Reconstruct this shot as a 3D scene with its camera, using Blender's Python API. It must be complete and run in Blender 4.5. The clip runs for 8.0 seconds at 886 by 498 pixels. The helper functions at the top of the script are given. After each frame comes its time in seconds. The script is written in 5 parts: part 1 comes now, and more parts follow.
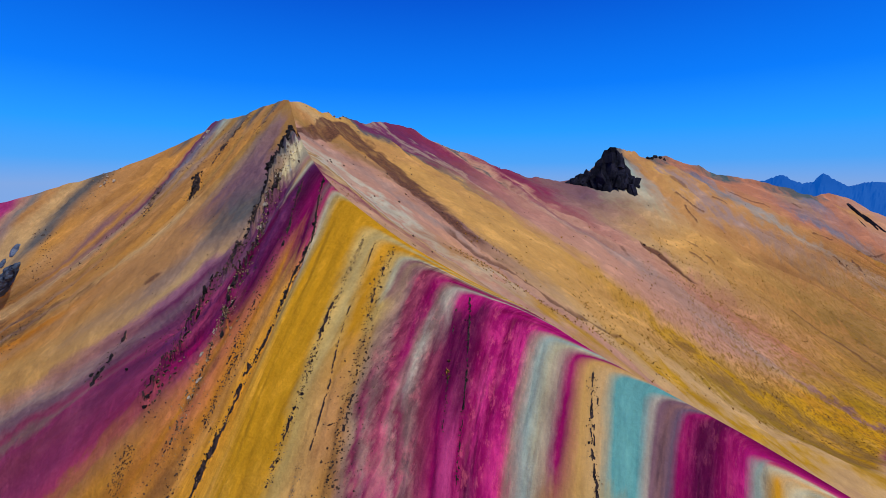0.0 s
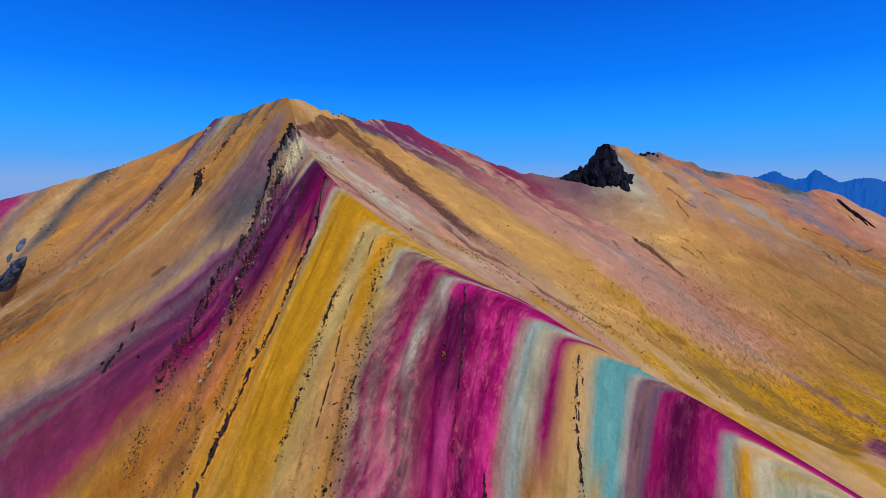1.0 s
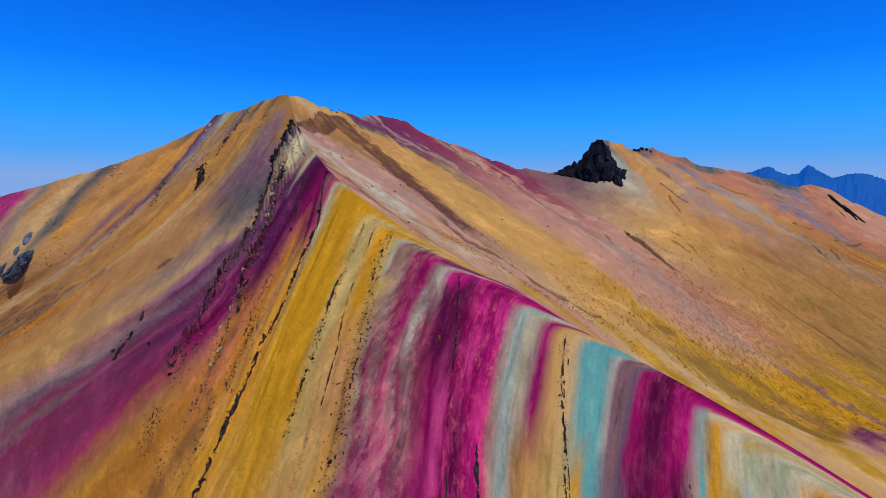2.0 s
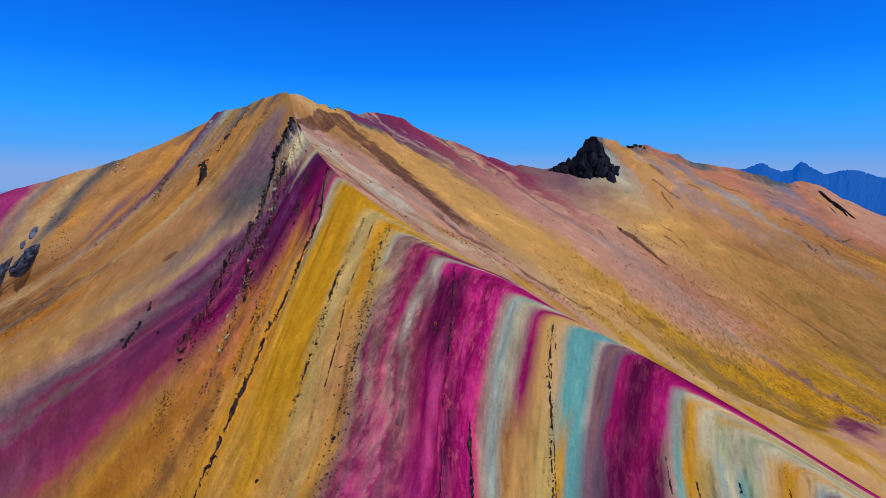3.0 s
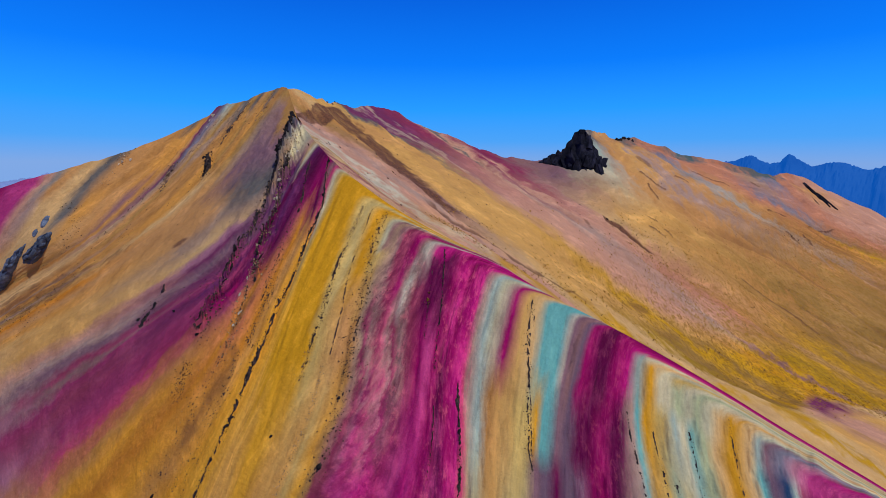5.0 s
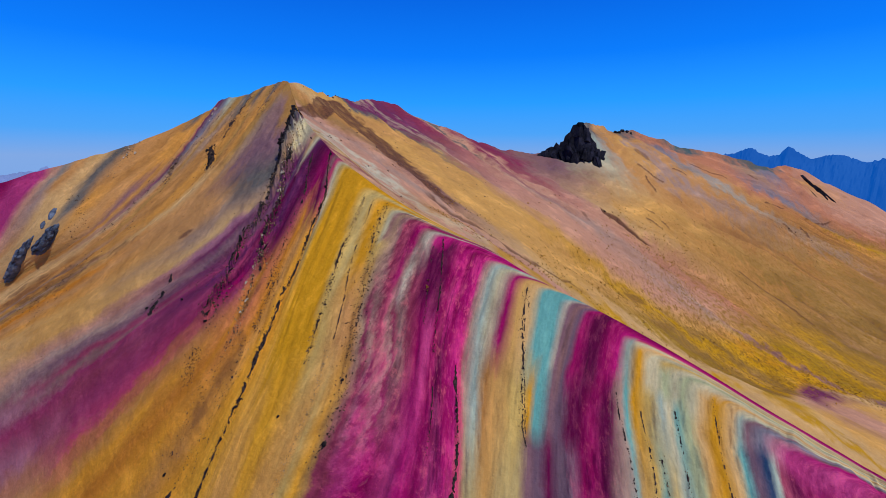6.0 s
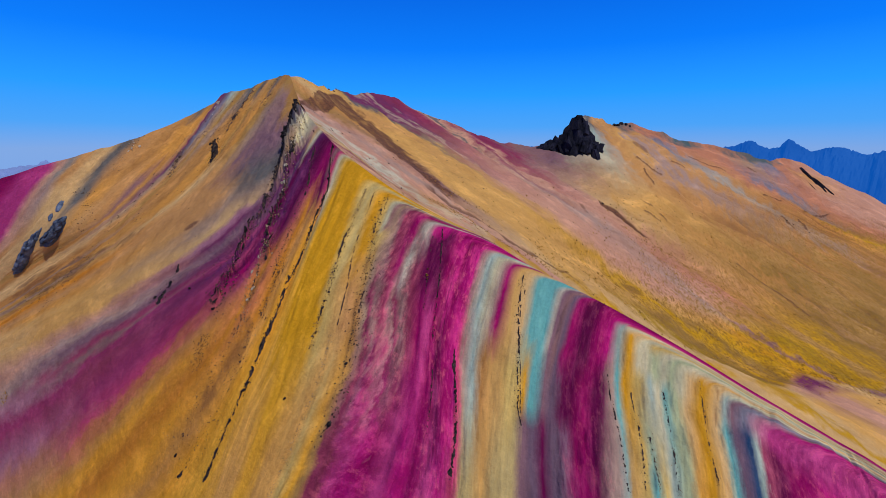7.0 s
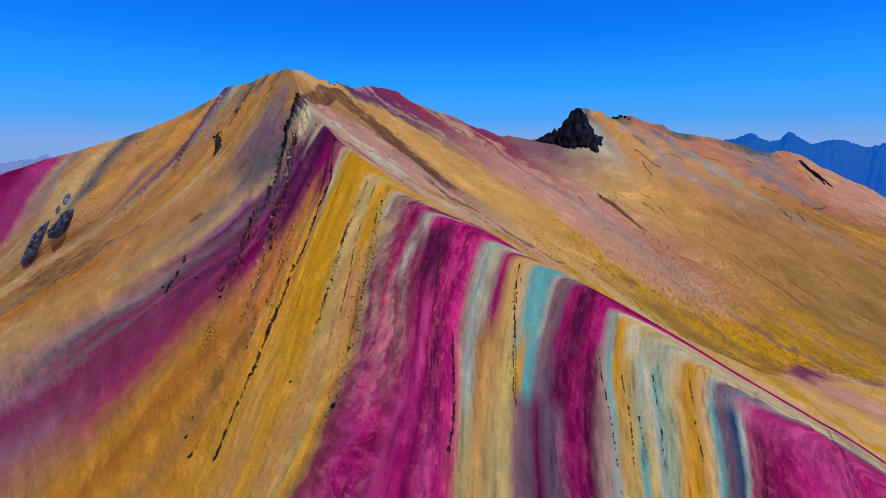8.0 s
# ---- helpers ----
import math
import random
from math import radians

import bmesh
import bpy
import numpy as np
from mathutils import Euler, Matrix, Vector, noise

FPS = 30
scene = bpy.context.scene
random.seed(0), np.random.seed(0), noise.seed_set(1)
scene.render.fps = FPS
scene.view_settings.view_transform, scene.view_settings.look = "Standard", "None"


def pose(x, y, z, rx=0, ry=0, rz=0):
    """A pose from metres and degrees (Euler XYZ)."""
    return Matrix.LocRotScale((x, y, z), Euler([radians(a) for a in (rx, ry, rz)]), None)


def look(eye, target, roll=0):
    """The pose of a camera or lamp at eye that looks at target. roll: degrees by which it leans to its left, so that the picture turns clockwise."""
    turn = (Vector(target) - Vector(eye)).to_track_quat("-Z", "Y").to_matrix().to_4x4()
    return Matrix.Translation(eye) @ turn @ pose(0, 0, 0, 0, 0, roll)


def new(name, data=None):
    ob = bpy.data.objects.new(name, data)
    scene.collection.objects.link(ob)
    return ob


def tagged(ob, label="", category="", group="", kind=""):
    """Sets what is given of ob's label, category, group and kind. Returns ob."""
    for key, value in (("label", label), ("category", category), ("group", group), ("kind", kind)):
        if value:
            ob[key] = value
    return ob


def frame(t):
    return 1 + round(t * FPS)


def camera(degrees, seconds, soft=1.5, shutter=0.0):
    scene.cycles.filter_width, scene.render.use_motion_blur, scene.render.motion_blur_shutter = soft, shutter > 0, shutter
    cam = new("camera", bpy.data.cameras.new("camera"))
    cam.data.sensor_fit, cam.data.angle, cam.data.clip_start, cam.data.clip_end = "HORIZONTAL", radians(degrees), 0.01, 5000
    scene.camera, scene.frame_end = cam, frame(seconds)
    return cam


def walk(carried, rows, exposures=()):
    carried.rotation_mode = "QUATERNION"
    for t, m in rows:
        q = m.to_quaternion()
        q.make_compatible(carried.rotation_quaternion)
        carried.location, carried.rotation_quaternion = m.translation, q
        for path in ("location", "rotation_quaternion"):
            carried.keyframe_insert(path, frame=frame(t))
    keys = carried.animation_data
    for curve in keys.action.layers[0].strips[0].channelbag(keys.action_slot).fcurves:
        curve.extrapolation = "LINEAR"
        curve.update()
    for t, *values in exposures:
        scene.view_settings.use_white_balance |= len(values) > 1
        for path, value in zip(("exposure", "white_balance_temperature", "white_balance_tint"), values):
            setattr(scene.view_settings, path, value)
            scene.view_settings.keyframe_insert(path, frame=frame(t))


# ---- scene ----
cam = camera(90.2, 8.0, soft=0.55)
PATH = [
    (0, (0.018, -0.653, 100.251), (0.017, 1.325, 99.956), 0.0),
    (0.5, (-0.022, -4.049, 100.232), (-0.013, -2.073, 99.927), 0.0),
    (1, (-0.019, -7.344, 100.212), (-0.003, -5.368, 99.9), 0.0),
    (1.5, (0.041, -10.848, 100.22), (0.065, -8.874, 99.897), 0.0),
    (3, (0.179, -21.293, 100.309), (0.227, -19.324, 99.959), 0.1),
    (3.5, (0.23, -24.873, 100.337), (0.286, -22.907, 99.978), 0.1),
    (4, (0.308, -28.515, 100.372), (0.373, -26.55, 100.006), 0.1),
    (4.5, (0.397, -32.018, 100.4), (0.471, -30.055, 100.026), 0.2),
    (6, (0.696, -40.503, 100.285), (0.772, -38.548, 99.87), 0.1),
    (6.5, (0.738, -43.134, 100.208), (0.813, -41.183, 99.777), 0.0),
    (7, (0.814, -45.64, 100.118), (0.889, -43.691, 99.674), 0.0),
    (7.5, (0.923, -48.197, 100.02), (0.997, -46.252, 99.561), -0.0),
    (8, (1.026, -50.868, 99.941), (1.099, -48.926, 99.469), -0.1),
]
walk(cam, [(t, look(eye, target, roll)) for t, eye, target, roll in PATH])

# ---- world, sun, exposure ----
SUN = Vector((0.33, -0.46, 0.82)).normalized()
world = bpy.data.worlds.new("sky")
scene.world = world
world.use_nodes = True
wn, wl = world.node_tree.nodes, world.node_tree.links
sky = wn.new("ShaderNodeTexSky")
sky.sky_type, sky.sun_disc = "NISHITA", False
sky.sun_elevation = math.asin(SUN.z)
sky.sun_rotation = math.atan2(SUN.x, SUN.y)
sky.altitude, sky.air_density, sky.dust_density, sky.ozone_density = 4800, 1.0, 0.3, 3.0
wn["Background"].inputs["Strength"].default_value = 0.10
wl.new(sky.outputs["Color"], wn["Background"].inputs["Color"])
# thin, dry air at great height: the blue deepens upwards over a pale band at the horizon
deep = wn.new("ShaderNodeBackground")
height = wn.new("ShaderNodeSeparateXYZ")
tint = wn.new("ShaderNodeValToRGB")
wl.new(wn.new("ShaderNodeTexCoord").outputs["Generated"], height.inputs[0])
wl.new(height.outputs[2], tint.inputs[0])
SKY_BANDS = ((0.0, (0.20, 0.38, 0.78)), (0.045, (0.065, 0.365, 0.95)), (0.11, (0.015, 0.335, 1.05)), (0.20, (0.0, 0.205, 1.0)), (0.36, (0.0, 0.095, 0.68)), (0.55, (0.0, 0.05, 0.36)), (1.0, (0.0, 0.03, 0.2)))
while len(tint.color_ramp.elements) < len(SKY_BANDS):
    tint.color_ramp.elements.new(0.99)
for element, (place, colour) in zip(tint.color_ramp.elements, SKY_BANDS):
    element.position, element.color = place, (*colour, 1)
wl.new(tint.outputs[0], deep.inputs["Color"])
both = wn.new("ShaderNodeMixShader")
both.inputs[0].default_value = 0.97
wl.new(wn["Background"].outputs[0], both.inputs[1])
wl.new(deep.outputs[0], both.inputs[2])
wl.new(both.outputs[0], wn["World Output"].inputs["Surface"])
sun_data = bpy.data.lights.new("sun", "SUN")
sun_data.energy, sun_data.angle, sun_data.color = 2.8, radians(0.5), (0.95, 0.93, 0.84)
sun = new("sun", sun_data)
sun.matrix_world = look(SUN * 900, (0, 0, 0))

# ---- colours: linear base colours of the mineral beds ----
COLOURS = {
    "tan": (0.56, 0.305, 0.085), "sand": (0.60, 0.36, 0.14), "honey": (0.70, 0.335, 0.03), "ochre": (0.57, 0.26, 0.012), "yellow": (0.60, 0.285, 0.010),
    "orange": (0.55, 0.20, 0.02), "rust": (0.30, 0.11, 0.03), "brown": (0.15, 0.065, 0.03), "magenta": (0.28, 0.002, 0.085),
    "plum": (0.115, 0.002, 0.046), "pink": (0.52, 0.05, 0.13), "rose": (0.54, 0.27, 0.17), "mauve": (0.25, 0.12, 0.11),
    "grey": (0.26, 0.21, 0.16), "pale": (0.44, 0.39, 0.23), "mint": (0.36, 0.38, 0.20), "teal": (0.125, 0.355, 0.315),
    "ice": (0.32, 0.38, 0.30), "navy": (0.02, 0.055, 0.12), "slate": (0.13, 0.115, 0.10), "white": (0.60, 0.53, 0.36),
    "coral": (0.50, 0.15, 0.065), "dark": (0.012, 0.011, 0.010), "violet": (0.17, 0.03, 0.085), "straw": (0.54, 0.355, 0.10),
    "moss": (0.34, 0.19, 0.012), "wine": (0.24, 0.03, 0.07), "gold": (0.52, 0.265, 0.008), "lilac": (0.38, 0.24, 0.18),
    "clay": (0.45, 0.205, 0.055), "umber": (0.38, 0.20, 0.055), "berry": (0.28, 0.04, 0.085), "fuchsia": (0.42, 0.006, 0.135), "sage": (0.48, 0.345, 0.12), "taupe": (0.36, 0.22, 0.13),
    "amber": (0.72, 0.31, 0.025), "grape": (0.13, 0.018, 0.085), "heather": (0.21, 0.105, 0.12), "orchid": (0.43, 0.035, 0.16), "apricot": (0.52, 0.25, 0.08), "terra": (0.48, 0.19, 0.10), "steel": (0.20, 0.18, 0.21), "mulberry": (0.31, 0.035, 0.105), "thistle": (0.38, 0.15, 0.19), "ash": (0.38, 0.32, 0.24), "khaki": (0.46, 0.33, 0.125), "wheat": (0.66, 0.33, 0.075), "dusk": (0.14, 0.08, 0.11), "cream": (0.56, 0.47, 0.27), "dune": (0.62, 0.325, 0.085), "blush": (0.54, 0.27, 0.165), "sienna": (0.56, 0.25, 0.05), "olive": (0.28, 0.15, 0.035), "petrol": (0.07, 0.11, 0.11),
}


# ---- small tools ----
def value_noise(u, v, seed=0):
    """Smooth lattice noise in -1..1 of two arrays."""
    iu, iv = np.floor(u).astype(np.int64), np.floor(v).astype(np.int64)
    fu, fv = u - iu, v - iv
    fu, fv = fu * fu * fu * (fu * (fu * 6 - 15) + 10), fv * fv * fv * (fv * (fv * 6 - 15) + 10)

    def lattice(a, b):
        h = (a * 374761393 + b * 668265263 + seed * 1442695041) & 0x7FFFFFFF
        h = ((h ^ (h >> 13)) * 1274126177) & 0x7FFFFFFF
        return ((h ^ (h >> 16)) & 0xFFFF) / 32767.5 - 1
    top = lattice(iu, iv) * (1 - fu) + lattice(iu + 1, iv) * fu
    low = lattice(iu, iv + 1) * (1 - fu) + lattice(iu + 1, iv + 1) * fu
    return top * (1 - fv) + low * fv


def fbm(u, v, octaves=4, seed=0):
    total, gain = 0, 1
    for k in range(octaves):
        total = total + gain * value_noise(u * 2 ** k, v * 2 ** k, seed + k)
        gain *= 0.5
    return total


def spline(knots, at):
    """Catmull-Rom through the rows of knots (n, ...) at the positions at (m), counted in rows."""
    knots = np.asarray(knots, float)
    ends = np.concatenate([[2 * knots[0] - knots[1]], knots, [2 * knots[-1] - knots[-2]]])
    i = np.clip(np.floor(at).astype(int), 0, len(knots) - 2)
    f = (at - i).reshape((-1,) + (1,) * (knots.ndim - 1))
    a, b, c, d = ends[i], ends[i + 1], ends[i + 2], ends[i + 3]
    return 0.5 * (2 * b + (c - a) * f + (2 * a - 5 * b + 4 * c - d) * f * f + (3 * b - a - 3 * c + d) * f ** 3)


def smooth(a, b, x):
    x = np.clip((x - a) / (b - a), 0, 1)
    return x * x * (3 - 2 * x)


def sheet(name, points, parent, material, attributes=(), label=""):
    """A grid of points (n, m, 3) as one smooth mesh, with float attributes for its points."""
    n, m, _ = points.shape
    k = np.arange(n * m).reshape(n, m)
    quads = np.stack([k[:-1, :-1], k[1:, :-1], k[1:, 1:], k[:-1, 1:]], -1).reshape(-1, 4)
    a, b, c = points[n // 2, m // 2], points[n // 2 + 1, m // 2], points[n // 2, m // 2 + 1]
    if np.cross(b - a, c - a)[2] < 0:
        quads = quads[:, ::-1]
    mesh = bpy.data.meshes.new(name)
    mesh.vertices.add(n * m)
    mesh.vertices.foreach_set("co", points.astype(np.float32).ravel())
    mesh.loops.add(quads.size)
    mesh.loops.foreach_set("vertex_index", quads.astype(np.int32).ravel())
    mesh.polygons.add(len(quads))
    mesh.polygons.foreach_set("loop_start", np.arange(0, quads.size, 4, dtype=np.int32))
    mesh.update(calc_edges=True)
    mesh.polygons.foreach_set("use_smooth", np.ones(len(quads), bool))
    for key, values in attributes:
        mesh.attributes.new(key, "FLOAT", "POINT").data.foreach_set("value", values.astype(np.float32).ravel())
    mesh.materials.append(material)
    ob = new(name, mesh)
    ob.parent = parent
    return tagged(ob, label) if label else ob


# ---- materials ----
def base_material(name, rough=0.95):
    mat = bpy.data.materials.new(name)
    mat.use_nodes = True
    nodes, links = mat.node_tree.nodes, mat.node_tree.links
    bsdf = nodes["Principled BSDF"]
    bsdf.inputs["Roughness"].default_value = rough
    bsdf.inputs["Specular IOR Level"].default_value = 0.1
    return mat, nodes, links, bsdf


def maths(nodes, links, kind, a, b=None):
    node = nodes.new("ShaderNodeMath")
    node.operation = kind
    for socket, value in zip(node.inputs, (a, b)):
        if value is None:
            continue
        if isinstance(value, (int, float)):
            socket.default_value = value
        else:
            links.new(value, socket)
    return node.outputs[0]


def ramp(nodes, links, fac, stops):
    """A colour ramp through (place 0..1, colour name) stops."""
    node = nodes.new("ShaderNodeValToRGB")
    stops = sorted(stops)
    elements = node.color_ramp.elements
    while len(elements) < len(stops):
        elements.new(0.5)
    for element, (place, colour) in zip(elements, stops):
        element.position = place
    for element, (place, colour) in zip(elements, stops):
        element.color = (*COLOURS[colour], 1)
    links.new(fac, node.inputs[0])
    return node.outputs[0]


def mix(nodes, links, fac, a, b, kind="MIX"):
    node = nodes.new("ShaderNodeMix")
    node.data_type, node.blend_type = "RGBA", kind
    for socket, value in ((node.inputs[0], fac), (node.inputs[6], a), (node.inputs[7], b)):
        if isinstance(value, (int, float)):
            socket.default_value = value
        elif isinstance(value, tuple):
            socket.default_value = (*value, 1)
        else:
            links.new(value, socket)
    return node.outputs[2]


def noise_at(nodes, links, vector, scale, detail=4, rough=0.55):
    node = nodes.new("ShaderNodeTexNoise")
    node.inputs["Scale"].default_value, node.inputs["Detail"].default_value, node.inputs["Roughness"].default_value = scale, detail, rough
    links.new(vector, node.inputs["Vector"])
    return node.outputs["Fac"]


def spread(nodes, links, value, low, high, to_low=0.0, to_high=1.0):
    node = nodes.new("ShaderNodeMapRange")
    links.new(value, node.inputs[0])
    for k, v in zip((1, 2, 3, 4), (low, high, to_low, to_high)):
        node.inputs[k].default_value = v
    return node.outputs[0]


def attribute(nodes, name):
    node = nodes.new("ShaderNodeAttribute")
    node.attribute_name = name
    return node.outputs["Fac"]


def beds(nodes, links, place, edges, soft):
    """Colour beds from (start, colour) pairs in columns, with soft edges; long lists are shared out over several ramps."""
    colour, begin = None, 0
    while begin < len(edges):
        some = edges[begin:begin + 15]
        low, high = some[0][0] - 0.2, (edges[begin + 15][0] if begin + 15 < len(edges) else some[-1][0] + 1.0)
        stops = []
        for k, (start, name) in enumerate(some):
            end = some[k + 1][0] if k + 1 < len(some) else high
            half = min(soft * (3.2 if 13.2 < start < 14.9 else 1.4), (end - start) * 0.42)
            stops += [((start + half - low) / (high - low), name), ((end - half - low) / (high - low), name)]
        piece = ramp(nodes, links, spread(nodes, links, place, low, high), stops)
        if colour is None:
            colour = piece
        else:
            start = some[0][0]
            colour = mix(nodes, links, spread(nodes, links, place, start - soft, start + soft), colour, piece)
        begin += 15
    return colour


def bed_material(name, levels, warp=0.10, soft=0.05, scale=1.0, relief=0.55, pales=0.7, dims=0.6, speckle=3.5, wash=0.12, wobble=1.1):
    """Mineral beds: for each level down the slope its list of beds, with streaks along the fall line, stains and gravel."""
    mat, nodes, links, bsdf = base_material(name)
    strata, fall, level = attribute(nodes, "strata"), attribute(nodes, "fall"), attribute(nodes, "level")
    along = nodes.new("ShaderNodeCombineXYZ")
    links.new(attribute(nodes, "grain"), along.inputs[0])
    links.new(maths(nodes, links, "MULTIPLY", fall, 0.009), along.inputs[1])
    loose = attribute(nodes, "loose")
    place = nodes.new("ShaderNodeNewGeometry").outputs["Position"]
    streak = noise_at(nodes, links, along.outputs[0], 3.0 * scale, 6, 0.62)
    lines = noise_at(nodes, links, along.outputs[0], 8.0 * scale, 7, 0.68)
    thread = noise_at(nodes, links, along.outputs[0], 19 * scale, 6, 0.7)
    blot = noise_at(nodes, links, place, 0.045, 6, 0.62)
    gravel = noise_at(nodes, links, place, 0.9, 8, 0.75)
    shift = maths(nodes, links, "ADD", maths(nodes, links, "MULTIPLY", maths(nodes, links, "SUBTRACT", streak, 0.5), warp * 1.9),
                  maths(nodes, links, "MULTIPLY", maths(nodes, links, "SUBTRACT", gravel, 0.5), warp * 0.5))
    shift = maths(nodes, links, "ADD", shift, maths(nodes, links, "MULTIPLY", maths(nodes, links, "SUBTRACT", thread, 0.5), warp * 0.4))
    wander = noise_at(nodes, links, along.outputs[0], 0.9, 3, 0.5)
    shift = maths(nodes, links, "ADD", shift, maths(nodes, links, "MULTIPLY", maths(nodes, links, "SUBTRACT", wander, 0.5), warp * 2.5))
    shift = maths(nodes, links, "MULTIPLY", shift, spread(nodes, links, level, 0.0, 1.8, 0.3, 1.2))
    wisps = maths(nodes, links, "MULTIPLY", maths(nodes, links, "SUBTRACT", lines, 0.5), maths(nodes, links, "MULTIPLY", loose, spread(nodes, links, level, 0.0, 1.6, 0.2, 0.42)))
    shift = maths(nodes, links, "ADD", shift, wisps)
    shift = maths(nodes, links, "ADD", shift, maths(nodes, links, "MULTIPLY", maths(nodes, links, "SUBTRACT", blot, 0.5), wash))
    moved = maths(nodes, links, "ADD", strata, shift)
    wob = maths(nodes, links, "ADD", level, maths(nodes, links, "MULTIPLY", maths(nodes, links, "SUBTRACT", streak, 0.5), wobble))
    colour, before = None, 0
    for height, edges in levels:
        if not edges:
            before = height
            continue
        c = beds(nodes, links, moved, edges, soft)
        colour = c if colour is None else mix(nodes, links, spread(nodes, links, wob, before, height), colour, c)
        before = height
    # paler and darker threads down the slope, pale dust, speckled gravel
    pale = mix(nodes, links, 1.0, mix(nodes, links, 1.0, colour, (1.75, 1.75, 1.65), "MULTIPLY"), (0.055, 0.035, 0.022), "ADD")
    dim = mix(nodes, links, 1.0, colour, (0.58, 0.52, 0.52), "MULTIPLY")
    colour = mix(nodes, links, maths(nodes, links, "MULTIPLY", spread(nodes, links, lines, 0.50, 0.64, 0, pales), spread(nodes, links, loose, 0.1, 1.0, 0.03, 1.0)), colour, pale)
    colour = mix(nodes, links, maths(nodes, links, "MULTIPLY", spread(nodes, links, lines, 0.49, 0.36, 0, dims), spread(nodes, links, loose, 0.1, 1.0, 0.05, 1.0)), colour, dim)
    colour = mix(nodes, links, maths(nodes, links, "MULTIPLY", spread(nodes, links, thread, 0.46, 0.34, 0, 0.5 * dims), spread(nodes, links, loose, 0.1, 1.0, 0.05, 1.0)), colour, dim)
    colour = mix(nodes, links, maths(nodes, links, "MULTIPLY", spread(nodes, links, thread, 0.52, 0.63, 0, pales), spread(nodes, links, loose, 0.2, 1.2, 0.06, 1.0)), colour, pale)
    plume = nodes.new("ShaderNodeCombineXYZ")
    links.new(attribute(nodes, "grain"), plume.inputs[0])
    links.new(maths(nodes, links, "MULTIPLY", fall, 0.005), plume.inputs[1])
    feather = noise_at(nodes, links, plume.outputs[0], 6.5 * scale, 5, 0.6)
    fleck = nodes.new("ShaderNodeCombineXYZ")
    links.new(attribute(nodes, "grain"), fleck.inputs[0])
    links.new(maths(nodes, links, "MULTIPLY", fall, 0.022), fleck.inputs[1])
    # broad wisps of paler and deeper earth, washed down aslant
    wisp = noise_at(nodes, links, fleck.outputs[0], 3.2 * scale, 5, 0.6)
    colour = mix(nodes, links, spread(nodes, links, wisp, 0.54, 0.68, 0, 0.38), colour, pale)
    colour = mix(nodes, links, spread(nodes, links, wisp, 0.46, 0.33, 0, 0.42), colour, dim)
    flecks = noise_at(nodes, links, fleck.outputs[0], 7 * scale, 4, 0.6)
    some = spread(nodes, links, loose, 0.45, 0.9, 0.05, 0.9) if speckle > 1 else 0.0
    colour = mix(nodes, links, maths(nodes, links, "MULTIPLY", spread(nodes, links, flecks, 0.53, 0.64, 0, 0.75), some), colour, pale)
    colour = mix(nodes, links, maths(nodes, links, "MULTIPLY", spread(nodes, links, flecks, 0.47, 0.36, 0, 0.55), some), colour, dim)
    coral = mix(nodes, links, 0.45, pale, (0.85, 0.16, 0.19))
    if speckle > 1:
        crumbs = noise_at(nodes, links, fleck.outputs[0], 9 * scale, 6, 0.72)
        colour = mix(nodes, links, maths(nodes, links, "MULTIPLY", spread(nodes, links, crumbs, 0.55, 0.64, 0, 0.65), spread(nodes, links, loose, 0.45, 0.9)), colour, coral)
    dust = mix(nodes, links, 0.6, pale, (0.60, 0.30, 0.22))
    colour = mix(nodes, links, maths(nodes, links, "MULTIPLY", spread(nodes, links, feather, 0.55, 0.63, 0, 0.5), spread(nodes, links, loose, 0.9, 1.15)), colour, dust)
    colour = mix(nodes, links, spread(nodes, links, blot, 0.50, 0.70, 0, 0.12), colour, dim)
    grit = noise_at(nodes, links, place, speckle, 4, 0.7)
    colour = mix(nodes, links, maths(nodes, links, "MULTIPLY", spread(nodes, links, grit, 0.54, 0.64, 0, 0.15 if speckle > 1 else 0.85), spread(nodes, links, loose, 0.35, 1.0, 0.2, 1.0)), colour, dim)
    colour = mix(nodes, links, spread(nodes, links, grit, 0.42, 0.34, 0, 0.12), colour, pale)
    earth = mix(nodes, links, spread(nodes, links, gravel, 0.38, 0.62), (0.075, 0.032, 0.024), (0.19, 0.075, 0.04))
    brown = mix(nodes, links, 0.93, colour, earth)
    colour = mix(nodes, links, attribute(nodes, "stain"), colour, brown)
    if speckle < 1:
        scrub = noise_at(nodes, links, place, 0.22, 5, 0.7)
        some = maths(nodes, links, "MULTIPLY", spread(nodes, links, scrub, 0.51, 0.58, 0, 0.75), spread(nodes, links, loose, 0.4, 0.9))
        colour = mix(nodes, links, some, colour, mix(nodes, links, spread(nodes, links, gravel, 0.4, 0.6), (0.17, 0.085, 0.025), (0.40, 0.20, 0.012)))
    # bare rock of the seams and ribs, darkened to hold their shadow as well
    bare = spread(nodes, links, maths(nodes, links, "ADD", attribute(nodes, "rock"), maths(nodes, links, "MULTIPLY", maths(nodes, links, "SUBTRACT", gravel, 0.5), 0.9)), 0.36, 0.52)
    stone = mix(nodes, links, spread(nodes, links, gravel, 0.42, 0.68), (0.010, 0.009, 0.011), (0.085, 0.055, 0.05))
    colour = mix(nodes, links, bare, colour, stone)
    speck = spread(nodes, links, gravel, 0.30, 0.70, 0.92, 1.08)
    tone = nodes.new("ShaderNodeCombineXYZ")
    for socket in tone.inputs:
        links.new(speck, socket)
    colour = mix(nodes, links, 1.0, colour, tone.outputs[0], "MULTIPLY")
    links.new(colour, bsdf.inputs["Base Color"])
